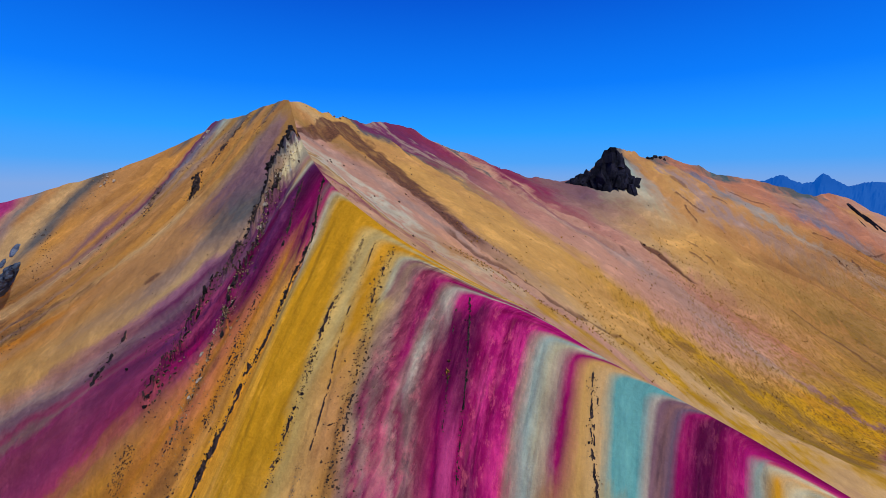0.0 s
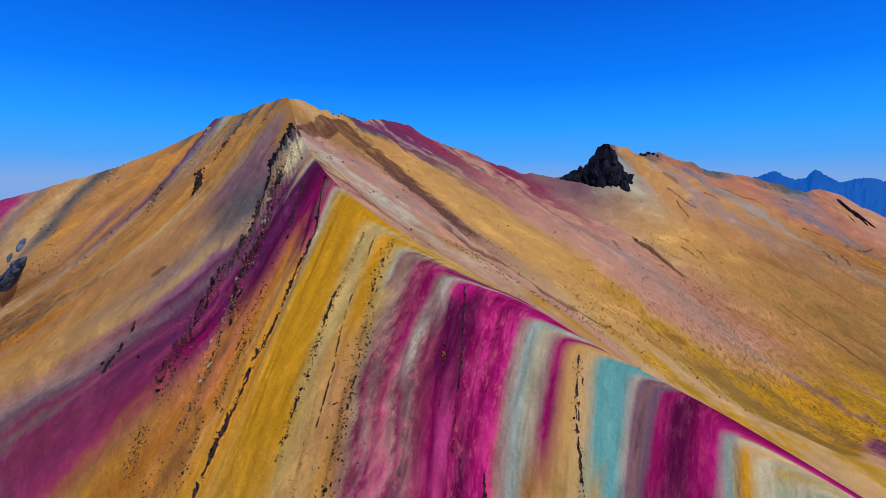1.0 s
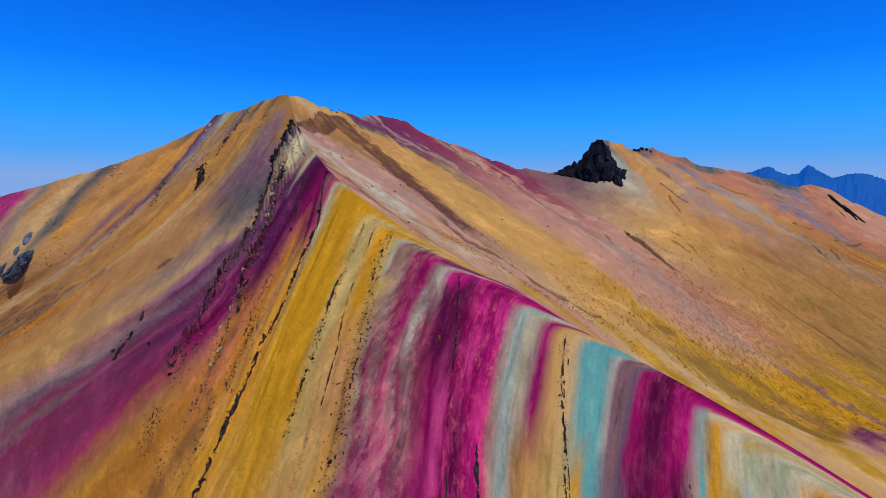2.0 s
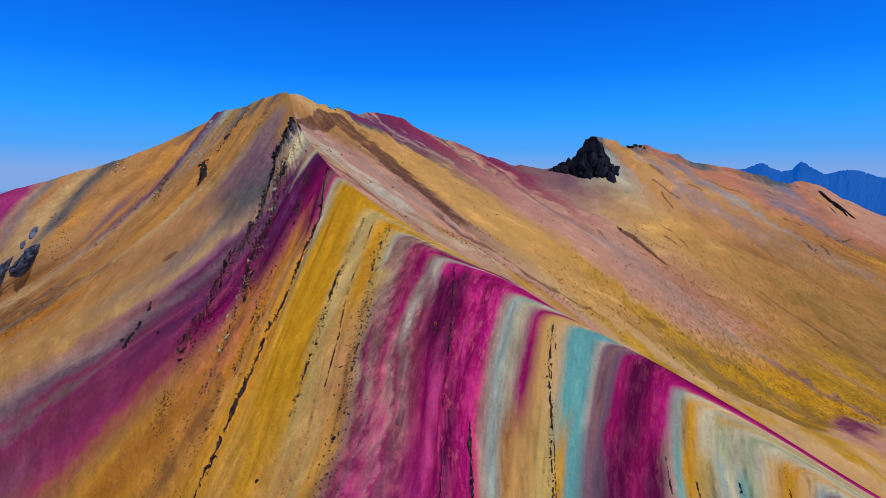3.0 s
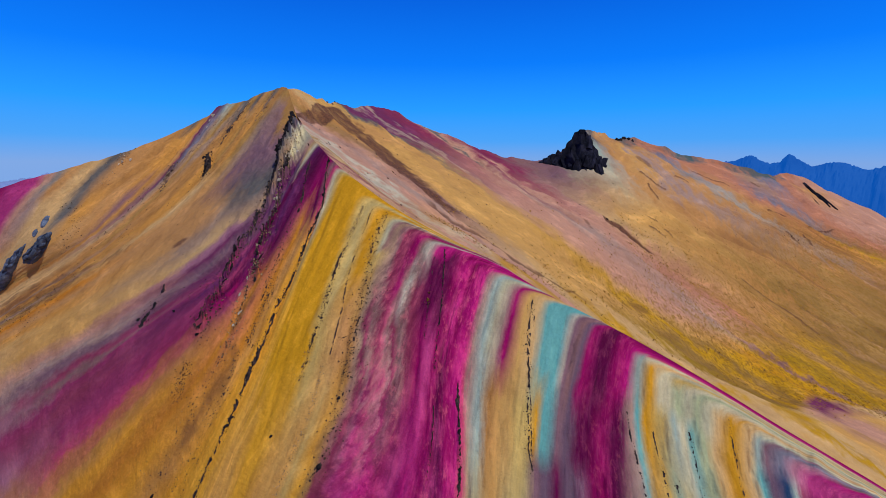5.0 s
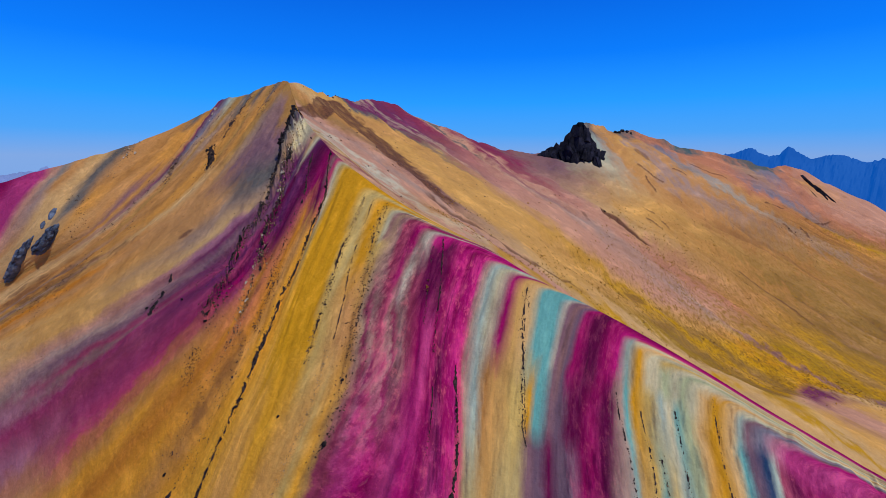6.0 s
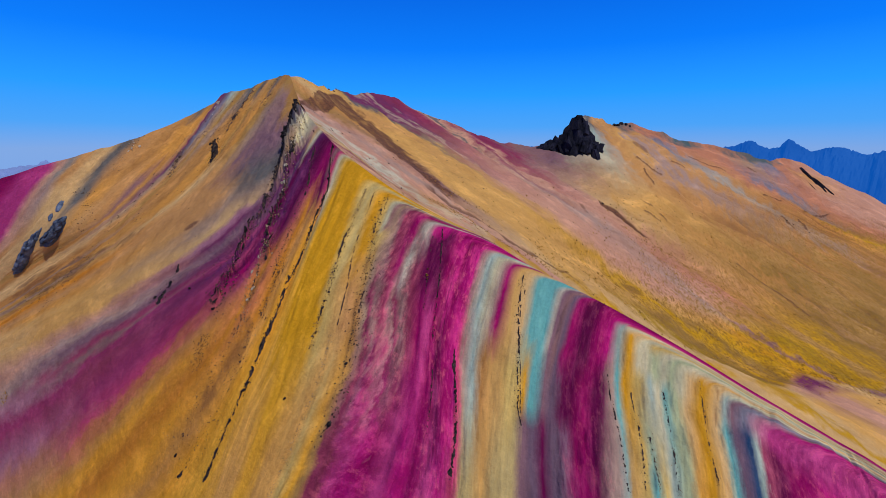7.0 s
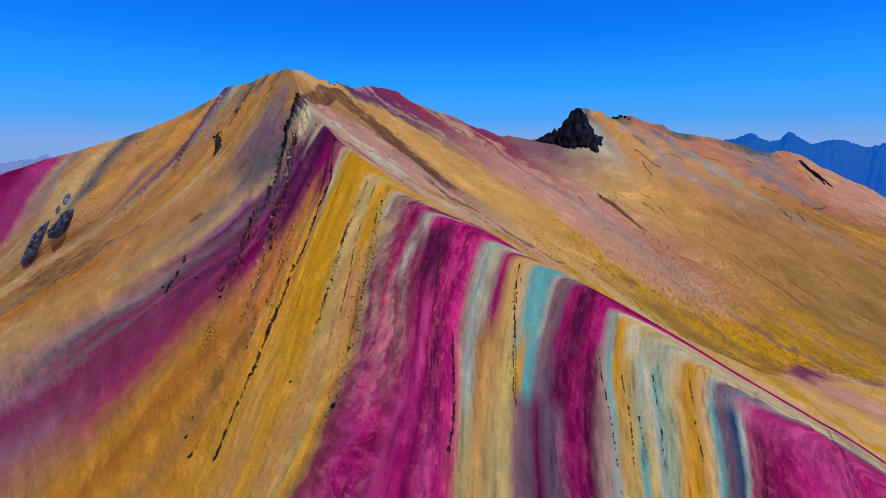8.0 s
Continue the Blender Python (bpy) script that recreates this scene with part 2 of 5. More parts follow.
    bump = nodes.new("ShaderNodeBump")
    bump.inputs["Strength"].default_value, bump.inputs["Distance"].default_value = relief, 0.8
    lumps = noise_at(nodes, links, place, 0.28, 4, 0.6)
    links.new(maths(nodes, links, "ADD", maths(nodes, links, "ADD", maths(nodes, links, "MULTIPLY", gravel, 0.7), maths(nodes, links, "MULTIPLY", lumps, 1.6)), maths(nodes, links, "MULTIPLY", lines, spread(nodes, links, loose, 0.0, 1.0, 0.1, 1.8))), bump.inputs["Height"])
    links.new(bump.outputs[0], bsdf.inputs["Normal"])
    return mat


def rock_material(name, dark, light, scale=0.4):
    """Weathered rock between two colours, with cracks and paler faces."""
    mat, nodes, links, bsdf = base_material(name, 0.9)
    place = nodes.new("ShaderNodeNewGeometry").outputs["Position"]
    cloud = noise_at(nodes, links, place, scale, 8, 0.65)
    fine = noise_at(nodes, links, place, scale * 9, 5, 0.7)
    colour = mix(nodes, links, spread(nodes, links, cloud, 0.35, 0.68), dark, light)
    info = maths(nodes, links, "FRACT", maths(nodes, links, "ADD", nodes.new("ShaderNodeObjectInfo").outputs["Random"], nodes.new("ShaderNodeNewGeometry").outputs["Random Per Island"]))
    tone = nodes.new("ShaderNodeCombineXYZ")
    shade = maths(nodes, links, "MULTIPLY", spread(nodes, links, fine, 0.3, 0.7, 0.7, 1.3), spread(nodes, links, info, 0, 1, 0.7, 1.3))
    for socket in tone.inputs:
        links.new(shade, socket)
    links.new(mix(nodes, links, 1.0, colour, tone.outputs[0], "MULTIPLY"), bsdf.inputs["Base Color"])
    bump = nodes.new("ShaderNodeBump")
    bump.inputs["Strength"].default_value, bump.inputs["Distance"].default_value = 0.7, 0.5 / scale * 0.4
    links.new(maths(nodes, links, "ADD", cloud, fine), bump.inputs["Height"])
    links.new(bump.outputs[0], bsdf.inputs["Normal"])
    return mat


def haze_material(name, base, haze_glow):
    """Far mountains with haze painted in: a blue-tinted rock colour plus an emission in place of airlight."""
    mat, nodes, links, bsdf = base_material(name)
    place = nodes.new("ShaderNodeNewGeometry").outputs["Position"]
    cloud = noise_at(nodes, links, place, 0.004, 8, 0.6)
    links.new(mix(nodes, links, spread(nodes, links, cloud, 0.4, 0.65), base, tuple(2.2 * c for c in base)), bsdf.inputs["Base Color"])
    bsdf.inputs["Emission Color"].default_value = (*haze_glow, 1)
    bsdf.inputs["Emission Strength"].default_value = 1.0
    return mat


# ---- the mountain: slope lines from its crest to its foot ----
# front slope: each line follows one bed, placed to fit the camera's view, from the crest; lines from the low end of the
# crest over the summit to the far shoulder
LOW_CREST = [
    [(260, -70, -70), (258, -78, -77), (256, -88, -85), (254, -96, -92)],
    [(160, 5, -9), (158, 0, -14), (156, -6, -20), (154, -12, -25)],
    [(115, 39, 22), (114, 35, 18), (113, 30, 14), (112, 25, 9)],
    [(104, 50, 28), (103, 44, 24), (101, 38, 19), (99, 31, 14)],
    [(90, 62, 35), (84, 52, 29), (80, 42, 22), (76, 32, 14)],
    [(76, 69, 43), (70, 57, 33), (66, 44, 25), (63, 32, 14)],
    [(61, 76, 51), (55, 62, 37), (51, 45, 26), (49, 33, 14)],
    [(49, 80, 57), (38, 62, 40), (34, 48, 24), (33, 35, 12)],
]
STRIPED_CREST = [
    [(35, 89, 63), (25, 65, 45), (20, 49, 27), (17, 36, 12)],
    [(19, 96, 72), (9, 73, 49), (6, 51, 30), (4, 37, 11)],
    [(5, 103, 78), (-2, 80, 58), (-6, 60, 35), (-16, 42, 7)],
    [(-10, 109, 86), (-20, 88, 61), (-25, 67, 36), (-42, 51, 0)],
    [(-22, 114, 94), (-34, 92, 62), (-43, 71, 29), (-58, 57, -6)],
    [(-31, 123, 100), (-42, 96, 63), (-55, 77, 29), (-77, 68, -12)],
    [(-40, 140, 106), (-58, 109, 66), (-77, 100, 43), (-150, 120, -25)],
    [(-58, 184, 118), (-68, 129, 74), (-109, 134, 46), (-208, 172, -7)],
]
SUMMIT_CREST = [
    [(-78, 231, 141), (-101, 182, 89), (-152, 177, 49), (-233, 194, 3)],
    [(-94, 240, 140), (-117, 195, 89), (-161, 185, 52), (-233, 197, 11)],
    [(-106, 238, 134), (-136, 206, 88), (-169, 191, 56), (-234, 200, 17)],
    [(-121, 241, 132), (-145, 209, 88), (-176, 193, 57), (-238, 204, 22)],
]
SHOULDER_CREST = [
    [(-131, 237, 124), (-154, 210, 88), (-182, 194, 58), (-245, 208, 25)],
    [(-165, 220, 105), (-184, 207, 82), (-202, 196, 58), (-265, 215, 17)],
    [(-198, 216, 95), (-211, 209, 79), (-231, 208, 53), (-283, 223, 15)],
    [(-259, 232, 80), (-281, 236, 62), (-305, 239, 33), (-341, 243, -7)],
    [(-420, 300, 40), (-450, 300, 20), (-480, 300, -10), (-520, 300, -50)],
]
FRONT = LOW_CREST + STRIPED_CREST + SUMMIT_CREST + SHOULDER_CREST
FOOT = -200.0


def with_foot(lines):
    """The lines, each carried on down to the valley floor."""
    out = []
    for line in lines:
        line = [np.array(p, float) for p in line]
        way = line[3] - line[2]
        run = np.linalg.norm(way[:2])
        flat = np.array([way[0], way[1], 0]) / run
        slope = min(max(-way[2] / run, 0.4), 0.9)
        for length, part in ((1.2 * run, 1.0), (2.2 * run, 0.95)):
            line.append(line[-1] + flat * length - np.array([0, 0, slope * part * length]))
        drop = max(line[-1][2] - FOOT + 15, 10)
        line.append(line[-1] + flat * drop / (0.8 * slope) - np.array([0, 0, drop]))
        out.append(line)
    return np.array(out)


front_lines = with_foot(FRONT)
LAST = len(FRONT) - 1


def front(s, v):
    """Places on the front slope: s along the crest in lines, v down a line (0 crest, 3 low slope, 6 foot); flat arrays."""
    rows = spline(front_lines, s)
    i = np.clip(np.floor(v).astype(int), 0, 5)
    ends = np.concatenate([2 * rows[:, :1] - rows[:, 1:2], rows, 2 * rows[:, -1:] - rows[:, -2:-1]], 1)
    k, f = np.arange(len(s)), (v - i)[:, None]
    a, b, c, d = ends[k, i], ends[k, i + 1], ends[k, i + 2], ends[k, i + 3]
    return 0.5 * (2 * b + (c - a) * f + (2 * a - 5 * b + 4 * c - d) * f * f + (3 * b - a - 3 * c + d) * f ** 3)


# seams of dark rock that stand out of the front slope, as (s, v) down each
SEAM = [(13.39, 0.02), (13.17, 0.14), (12.97, 0.28), (12.91, 0.36), (12.95, 0.47), (13.01, 0.58), (12.95, 0.75), (12.96, 0.92), (13.03, 1.1), (13.04, 1.25), (12.99, 1.41), (13.02, 1.6), (13.0, 1.75), (12.95, 1.9), (12.97, 2.1)]
SEAM_END = [(12.97, 2.08), (12.99, 2.25), (12.96, 2.45), (12.95, 2.62)]
SEAM_YELLOW = [(11.58, 0.56), (11.61, 0.68), (11.56, 0.89), (11.55, 1.06), (11.54, 1.22), (11.6, 1.45), (11.63, 1.66)]
SEAM_THIN = [(11.41, 0.15), (11.37, 0.35), (11.36, 0.6), (11.29, 0.82), (11.2, 1.1), (11.21, 1.5)]
SEAM_OCHRE = [(11.11, 0.1), (11.13, 0.3), (11.08, 0.55), (10.92, 0.8), (10.86, 1.0), (10.88, 1.3), (10.89, 1.65), (10.86, 2.3)]
SEAM_PLUM = [(9.84, 0.14), (9.77, 0.31), (9.67, 0.55), (9.59, 0.73), (9.52, 1.0), (9.5, 1.3)]
SEAM_PALE = [(9.99, 0.3), (9.91, 0.68), (9.84, 0.91), (9.81, 1.15)]
SEAM_RIGHT = [(8.14, 0.16), (8.13, 0.32), (8.1, 0.55), (8.0, 0.79), (7.95, 1.0), (7.93, 1.16), (7.87, 1.35), (7.86, 1.5), (7.75, 1.7)]
SEAM_TWIN = [(8.06, 0.3), (8.07, 0.5), (8.03, 0.75), (7.9, 1.05), (7.84, 1.3), (7.79, 1.55)]
SEAM_DEEP = [(8.97, 1.2), (8.92, 1.5), (8.88, 1.75), (8.88, 2.0), (8.94, 2.34)]
SEAM_MAGENTA = [(9.45, 1.55), (9.43, 1.8), (9.46, 2.1)]
CRACKS = [[(6.3, 0.9), (6.22, 1.33), (6.18, 1.72), (6.16, 2.15), (6.13, 2.7)], [(5.91, 1.0), (5.87, 1.53), (5.89, 1.94), (5.9, 2.3)], [(5.73, 1.65), (5.7, 2.04), (5.67, 2.45)], [(5.39, 0.9), (5.34, 1.6), (5.38, 2.1), (5.37, 2.4)], [(4.79, 0.45), (4.72, 1.02), (4.76, 1.76), (4.7, 2.4)]]
TRAILS = [[(13.78, 1.1), (13.68, 1.25), (13.65, 1.47), (13.52, 1.68), (13.5, 1.82), (13.48, 1.97), (13.47, 2.1), (13.42, 2.2), (13.38, 2.37), (13.33, 2.56)], [(13.3, 0.98), (13.32, 1.15), (13.31, 1.35), (13.3, 1.5)], [(13.36, 1.6), (13.31, 1.73), (13.24, 1.9), (13.23, 2.1), (13.17, 2.4), (13.2, 2.7)], [(13.78, 2.03), (13.72, 2.12), (13.62, 2.19)], [(13.6, 0.55), (13.5, 0.75), (13.45, 0.95), (13.4, 1.15)], [(13.0, 1.4), (13.1, 1.46), (13.28, 1.52)]]
RIB = [(14.89, 0.58), (14.97, 0.7), (14.9, 0.8), (14.85, 0.9), (14.9, 1.02), (14.82, 1.1), (14.7, 1.18), (14.52, 1.26), (14.34, 1.38), (14.18, 1.59), (14.07, 1.74), (14.0, 1.9)]
RIB_PALE = [(14.7, 0.33), (14.72, 0.45), (14.6, 0.53), (14.24, 0.6), (14.2, 0.72), (14.13, 0.83), (13.96, 0.91), (13.72, 1.02)]
RIB_INNER = [(14.01, 0.15), (13.94, 0.23), (13.82, 0.28), (13.66, 0.37), (13.54, 0.5)]
SCREE = [(15.15, 1.8), (14.9, 1.97), (14.82, 2.05), (14.7, 2.12)]
TAN_CRAG = [(17.42, 0.68), (17.1, 0.8), (16.88, 0.91)]
GREY_CRAG = [(19.1, 0.72), (18.9, 0.81), (18.5, 0.93), (18.2, 1.05)]
TAN_LINE = [(17.35, 0.08), (17.5, 0.17), (17.4, 0.33), (17.35, 0.45), (17.3, 0.58)]
# path, half width in lines, height in metres, share of gaps
RIDGES = [(SEAM, 0.04, 0.8, 0.27), (SEAM_END, 0.02, 0.4, 0.42), (SEAM_YELLOW, 0.024, 0.5, 0.6), (SEAM_THIN, 0.011, 0.3, 0.44), (SEAM_OCHRE, 0.024, 0.4, 0.68), (SEAM_PLUM, 0.017, 0.4, 0.55), (SEAM_PALE, 0.014, 0.3, 0.65), (SEAM_RIGHT, 0.018, 0.35, 0.24), (SEAM_TWIN, 0.011, 0.3, 0.36), (SEAM_DEEP, 0.032, 0.5, 0.2), (SEAM_MAGENTA, 0.014, 0.3, 0.5)]
RIDGES += [(path, 0.013, 0.25, 0.52) for path in CRACKS] + [(path, 0.015, 0.35, 0.72) for path in TRAILS]
RIDGES += [(RIB, 0.12, 2.0, 0.46), (RIB_PALE, 0.12, 2.6, 0.40), (RIB_INNER, 0.035, 0.7, 0.5), (SCREE, 0.04, 0.9, 0.55), (TAN_CRAG, 0.10, 2.2, 0.3), (GREY_CRAG, 0.12, 1.3, 0.5), (TAN_LINE, 0.07, 0.9, 0.5)]


def seam_of(s, v, path, wide, gaps, seed):
    """How much of a broken seam of rock stands at (s, v): 1 on its line, 0 beside it and in its gaps."""
    path = np.array(path)
    line = np.interp(v, path[:, 1], path[:, 0])
    out = np.zeros(len(s))
    at = np.flatnonzero((np.abs(s - line) < 2.2 * wide) & (v > path[0, 1] - 0.03) & (v < path[-1, 1] + 0.03))
    if len(at):
        a, b = s[at], v[at]
        line = line[at] + wide * (0.35 * value_noise(b * 19, 0 * b, seed) + 0.3 * value_noise(b * 47, 0 * b, seed + 5))
        size = wide * np.clip(0.75 + 0.6 * value_noise(b * 16, 0 * b + 0.5, seed + 1) + 0.45 * value_noise(b * 40, 0 * b, seed + 3), 0.3, 1.8)
        keep = smooth(gaps - 0.10, gaps + 0.10, 0.5 + 0.38 * value_noise(b * 11, a * 3, seed + 2) + 0.30 * value_noise(b * 38, a * 25, seed + 4))
        ends = smooth(path[0, 1] - 0.03, path[0, 1] + 0.02, b) * smooth(path[-1, 1] + 0.03, path[-1, 1] - 0.02, b)
        out[at] = smooth(1.15, 0.45, np.abs(a - line) / size) * keep * ends
    return out


def seams(s, v):
    """The rise of all the seams in metres, and how much near-black rock and shadow is painted there."""
    rise, rock = np.zeros(len(s)), np.zeros(len(s))
    for k, (path, wide, high, gaps) in enumerate(RIDGES):
        on = seam_of(s, v, path, wide, gaps, 600 + 10 * k)
        some = on > 0
        rise[some] += high * on[some] * (0.75 + 0.7 * fbm(s[some] * 22, v[some] * 26, 2, 31))
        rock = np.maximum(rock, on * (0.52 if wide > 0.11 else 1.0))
    return rise, rock


def cleft_edge(v):
    return np.interp(v, (0.0, 0.1, 0.2, 0.33, 0.55), (15.42, 15.36, 15.2, 15.1, 15.0)) + 0.05 * value_noise(v * 16, 0 * v, 43) + 0.035 * value_noise(v * 40, 0 * v, 44)


def front_relief(s, v, points):
    """Rills down the slope, ledges and small hummocks, in metres of height."""
    size = smooth(0.0, 0.35, v)
    # fine rills, but for the smooth yellow and teal earth
    fine = 1 - 0.85 * smooth(11.2, 11.6, s) * smooth(13.1, 12.9, s) - 0.6 * smooth(7.3, 7.5, s) * smooth(8.0, 7.9, s)
    rills = fbm(s * 2.2, v * 0.9, 3, 3) * 1.1 + (fbm(s * 9.0, v * 2.0, 3, 9) * 0.34 + fbm(s * 17.0, v * 6.0, 2, 15) * 0.08) * fine
    hummocks = fbm(points[:, 0] / 9.0, points[:, 1] / 9.0, 4, 21) * 0.35
    # the cream knob below the summit breaks off in a cliff towards the tan face
    edge = cleft_edge(v)
    knob = smooth(edge - 0.75, edge - 0.02, s) * smooth(edge + 0.07, edge, s) * smooth(0.0, 0.12, v) * smooth(0.72, 0.45, v)
    teeth = smooth(15.6, 16.2, s) * smooth(0.2, 0.0, v) * (0.6 + fbm(s * 2.2, s * 0.3 + v, 4, 71)) * 0.8
    crags = (1 - 2 * np.abs(fbm(points[:, 0] / 7.0, points[:, 1] / 5.0, 4, 27))) * smooth(14.4, 15.4, s) * (0.35 + 0.65 * smooth(1.1, 0.5, v))
    rough = (1 - 2.2 * np.abs(fbm(s * 7.0, v * 9.0, 4, 37))) * smooth(13.5, 14.0, s) * smooth(15.25, 14.95, s) * smooth(0.18, 0.4, v) * smooth(2.0, 1.2, v)
    # the summit is rounded off
    dome = -4.0 * np.exp(-(v / 0.2) ** 2) * smooth(15.0, 15.4, s) * smooth(16.0, 15.7, s)
    return (rills + hummocks + 0.55 * crags) * size + teeth + dome + 0.4 * rough + knob * (7.0 + 2.5 * fbm(v * 14, s * 3, 3, 5)) + seams(s, v)[0]


def front_at(s, v):
    s, v = np.atleast_1d(np.asarray(s, float)), np.atleast_1d(np.asarray(v, float))
    p = front(s, v)
    p[:, 2] += front_relief(s, v, p)
    return p


# valley slope: each line runs down from the skyline behind the crest into the valley, placed to fit the camera's view
NEAR_VALLEY = [
    [(-73, 238, 141.6), (-40, 205, 110), (-3, 166, 82), (40, 136, 55), (104, 124, 7), (190, 110, -55), (420, 60, -190)],
    [(-61, 242, 136), (-25, 228, 107), (15, 190, 79), (60, 182, 49), (130, 200, -6), (240, 210, -72), (440, 120, -190)],
    [(-49, 275, 136), (4, 262, 102), (60, 235, 64), (139, 274, 3), (265, 300, -80), (320, 235, -100), (480, 160, -195)],
    [(-26, 365, 142), (37, 320, 101), (106, 290, 53), (231, 345, -28), (340, 340, -103), (400, 270, -125), (540, 180, -200)],
]
SADDLE = [
    [(43, 396, 115), (80, 330, 82), (155, 334, 39), (298, 397, -46), (415, 345, -119), (490, 290, -150), (620, 210, -205)],
    [(114, 435, 102), (137, 370, 75), (196, 372, 39), (397, 469, -66), (531, 403, -153), (600, 340, -175), (720, 250, -210)],
    [(193, 508, 124), (201, 430, 86), (273, 445, 42), (516, 563, -70), (691, 490, -172), (760, 420, -190), (900, 320, -215)],
    [(263, 557, 133), (305, 541, 101), (394, 547, 48), (674, 675, -61), (885, 602, -181), (960, 530, -198), (1100, 400, -215)],
]
RIDGE = [
    [(384, 629, 113), (427, 621, 84), (521, 629, 36), (793, 735, -64), (1070, 715, -184), (1160, 660, -200), (1350, 560, -215)],
    [(590, 732, 84), (605, 704, 53), (688, 719, 7), (908, 780, -74), (1374, 904, -198), (1480, 860, -206), (1650, 760, -215)],
    [(744, 811, 67), (764, 787, 32), (845, 802, -14), (1022, 841, -75), (1500, 1010, -205), (1600, 980, -210), (1800, 900, -215)],
    [(1050, 918, -26), (1027, 875, -50), (1063, 867, -74), (1230, 920, -118), (1700, 1150, -210), (1800, 1150, -212), (2000, 1100, -215)],
]
VALLEY = NEAR_VALLEY + SADDLE + RIDGE
CREST_KEYS = (16.0, 15.0, 13.1, 9.2, 5.0, 2.0, 0.0)


def valley(s, v):
    """Places on the valley slope: s across the lines (0 is the crest), v down them (0 skyline, 6 valley floor)."""
    lines = spline(np.array(VALLEY, float).transpose(1, 0, 2), v)
    edge = spline(front_lines[:, 0], spline(np.array(CREST_KEYS), v))
    lines = np.concatenate([edge[:, None], lines], 1)
    i = np.clip(np.floor(s).astype(int), 0, lines.shape[1] - 2)
    ends = np.concatenate([2 * lines[:, :1] - lines[:, 1:2], lines, 2 * lines[:, -1:] - lines[:, -2:-1]], 1)
    k, f = np.arange(len(s)), (s - i)[:, None]
    a, b, c, d = ends[k, i], ends[k, i + 1], ends[k, i + 2], ends[k, i + 3]
    return 0.5 * (2 * b + (c - a) * f + (2 * a - 5 * b + 4 * c - d) * f * f + (3 * b - a - 3 * c + d) * f ** 3)


# ledges and gullies that scar the valley slope: two ends (s, v), half width in metres
SCARS = [((7.43, 1.11), (7.53, 1.59), 1.8), ((7.37, 1.38), (7.21, 1.73), 1.5), ((7.96, 1.4), (8.04, 1.56), 2.0), ((8.68, 1.0), (8.99, 1.44), 2.2), ((6.37, 2.04), (6.32, 2.18), 1.6), ((6.53, 2.12), (6.47, 2.2), 1.6), ((8.42, 2.52), (8.12, 2.75), 2.4), ((8.68, 2.6), (8.38, 2.79), 2.4), ((8.97, 2.09), (9.11, 2.2), 2.6), ((6.69, 1.86), (6.59, 2.03), 1.0), ((9.61, 0.87), (9.67, 1.06), 1.8), ((9.19, 2.46), (9.82, 2.43), 2.5), ((6.46, 2.8), (6.41, 3.11), 1.4), ((6.41, 3.11), (6.29, 3.43), 1.6)]


def scars(s, v):
    out = np.zeros(len(s))
    for k, (a, b, wide) in enumerate(SCARS):
        near = np.flatnonzero((np.abs(s - (a[0] + b[0]) / 2) < 0.6) & (np.abs(v - (a[1] + b[1]) / 2) < 0.45))
        if not len(near):
            continue
        x, y = (s[near] - a[0]) * 110, (v[near] - a[1]) * 160
        run = np.array(((b[0] - a[0]) * 110, (b[1] - a[1]) * 160))
        f = np.clip((x * run[0] + y * run[1]) / (run @ run), 0, 1)
        gap = np.hypot(x - f * run[0], y - f * run[1]) / wide + 0.5 * fbm(x / 5, y / 5, 3, 160 + k)
        out[near] = np.maximum(out[near], smooth(1.2, 0.5, gap))
    return out


def bank(s, v):
    """A dark bank on the pink slope: 1 on its steep face."""
    line = np.interp(v, (1.68, 1.8, 1.95, 2.07, 2.2, 2.3), (5.9, 5.79, 5.75, 5.74, 5.69, 5.64)) + 0.02 * fbm(v * 18, s * 3, 3, 66)
    wide = np.interp(v, (1.66, 1.78, 1.95, 2.2, 2.3), (0.02, 0.085, 0.075, 0.045, 0.01))
    return smooth(1.1, 0.8, np.abs(s - line) / wide) * smooth(1.66, 1.7, v) * smooth(2.3, 2.24, v)


def gully(s, v):
    """The thin ledge that runs below the crest, beside the bushes."""
    line = np.interp(v, (1.9, 2.13, 2.52, 2.8, 3.04, 3.25, 3.5), (1.3, 1.32, 1.44, 1.43, 1.54, 1.91, 2.3)) + 0.05 * fbm(v * 9, s, 3, 67)
    return smooth(1.3, 0.4, np.abs(s - line) / (0.06 + 0.04 * value_noise(v * 13, s * 2, 68))) * smooth(1.9, 2.05, v) * smooth(3.5, 3.2, v)


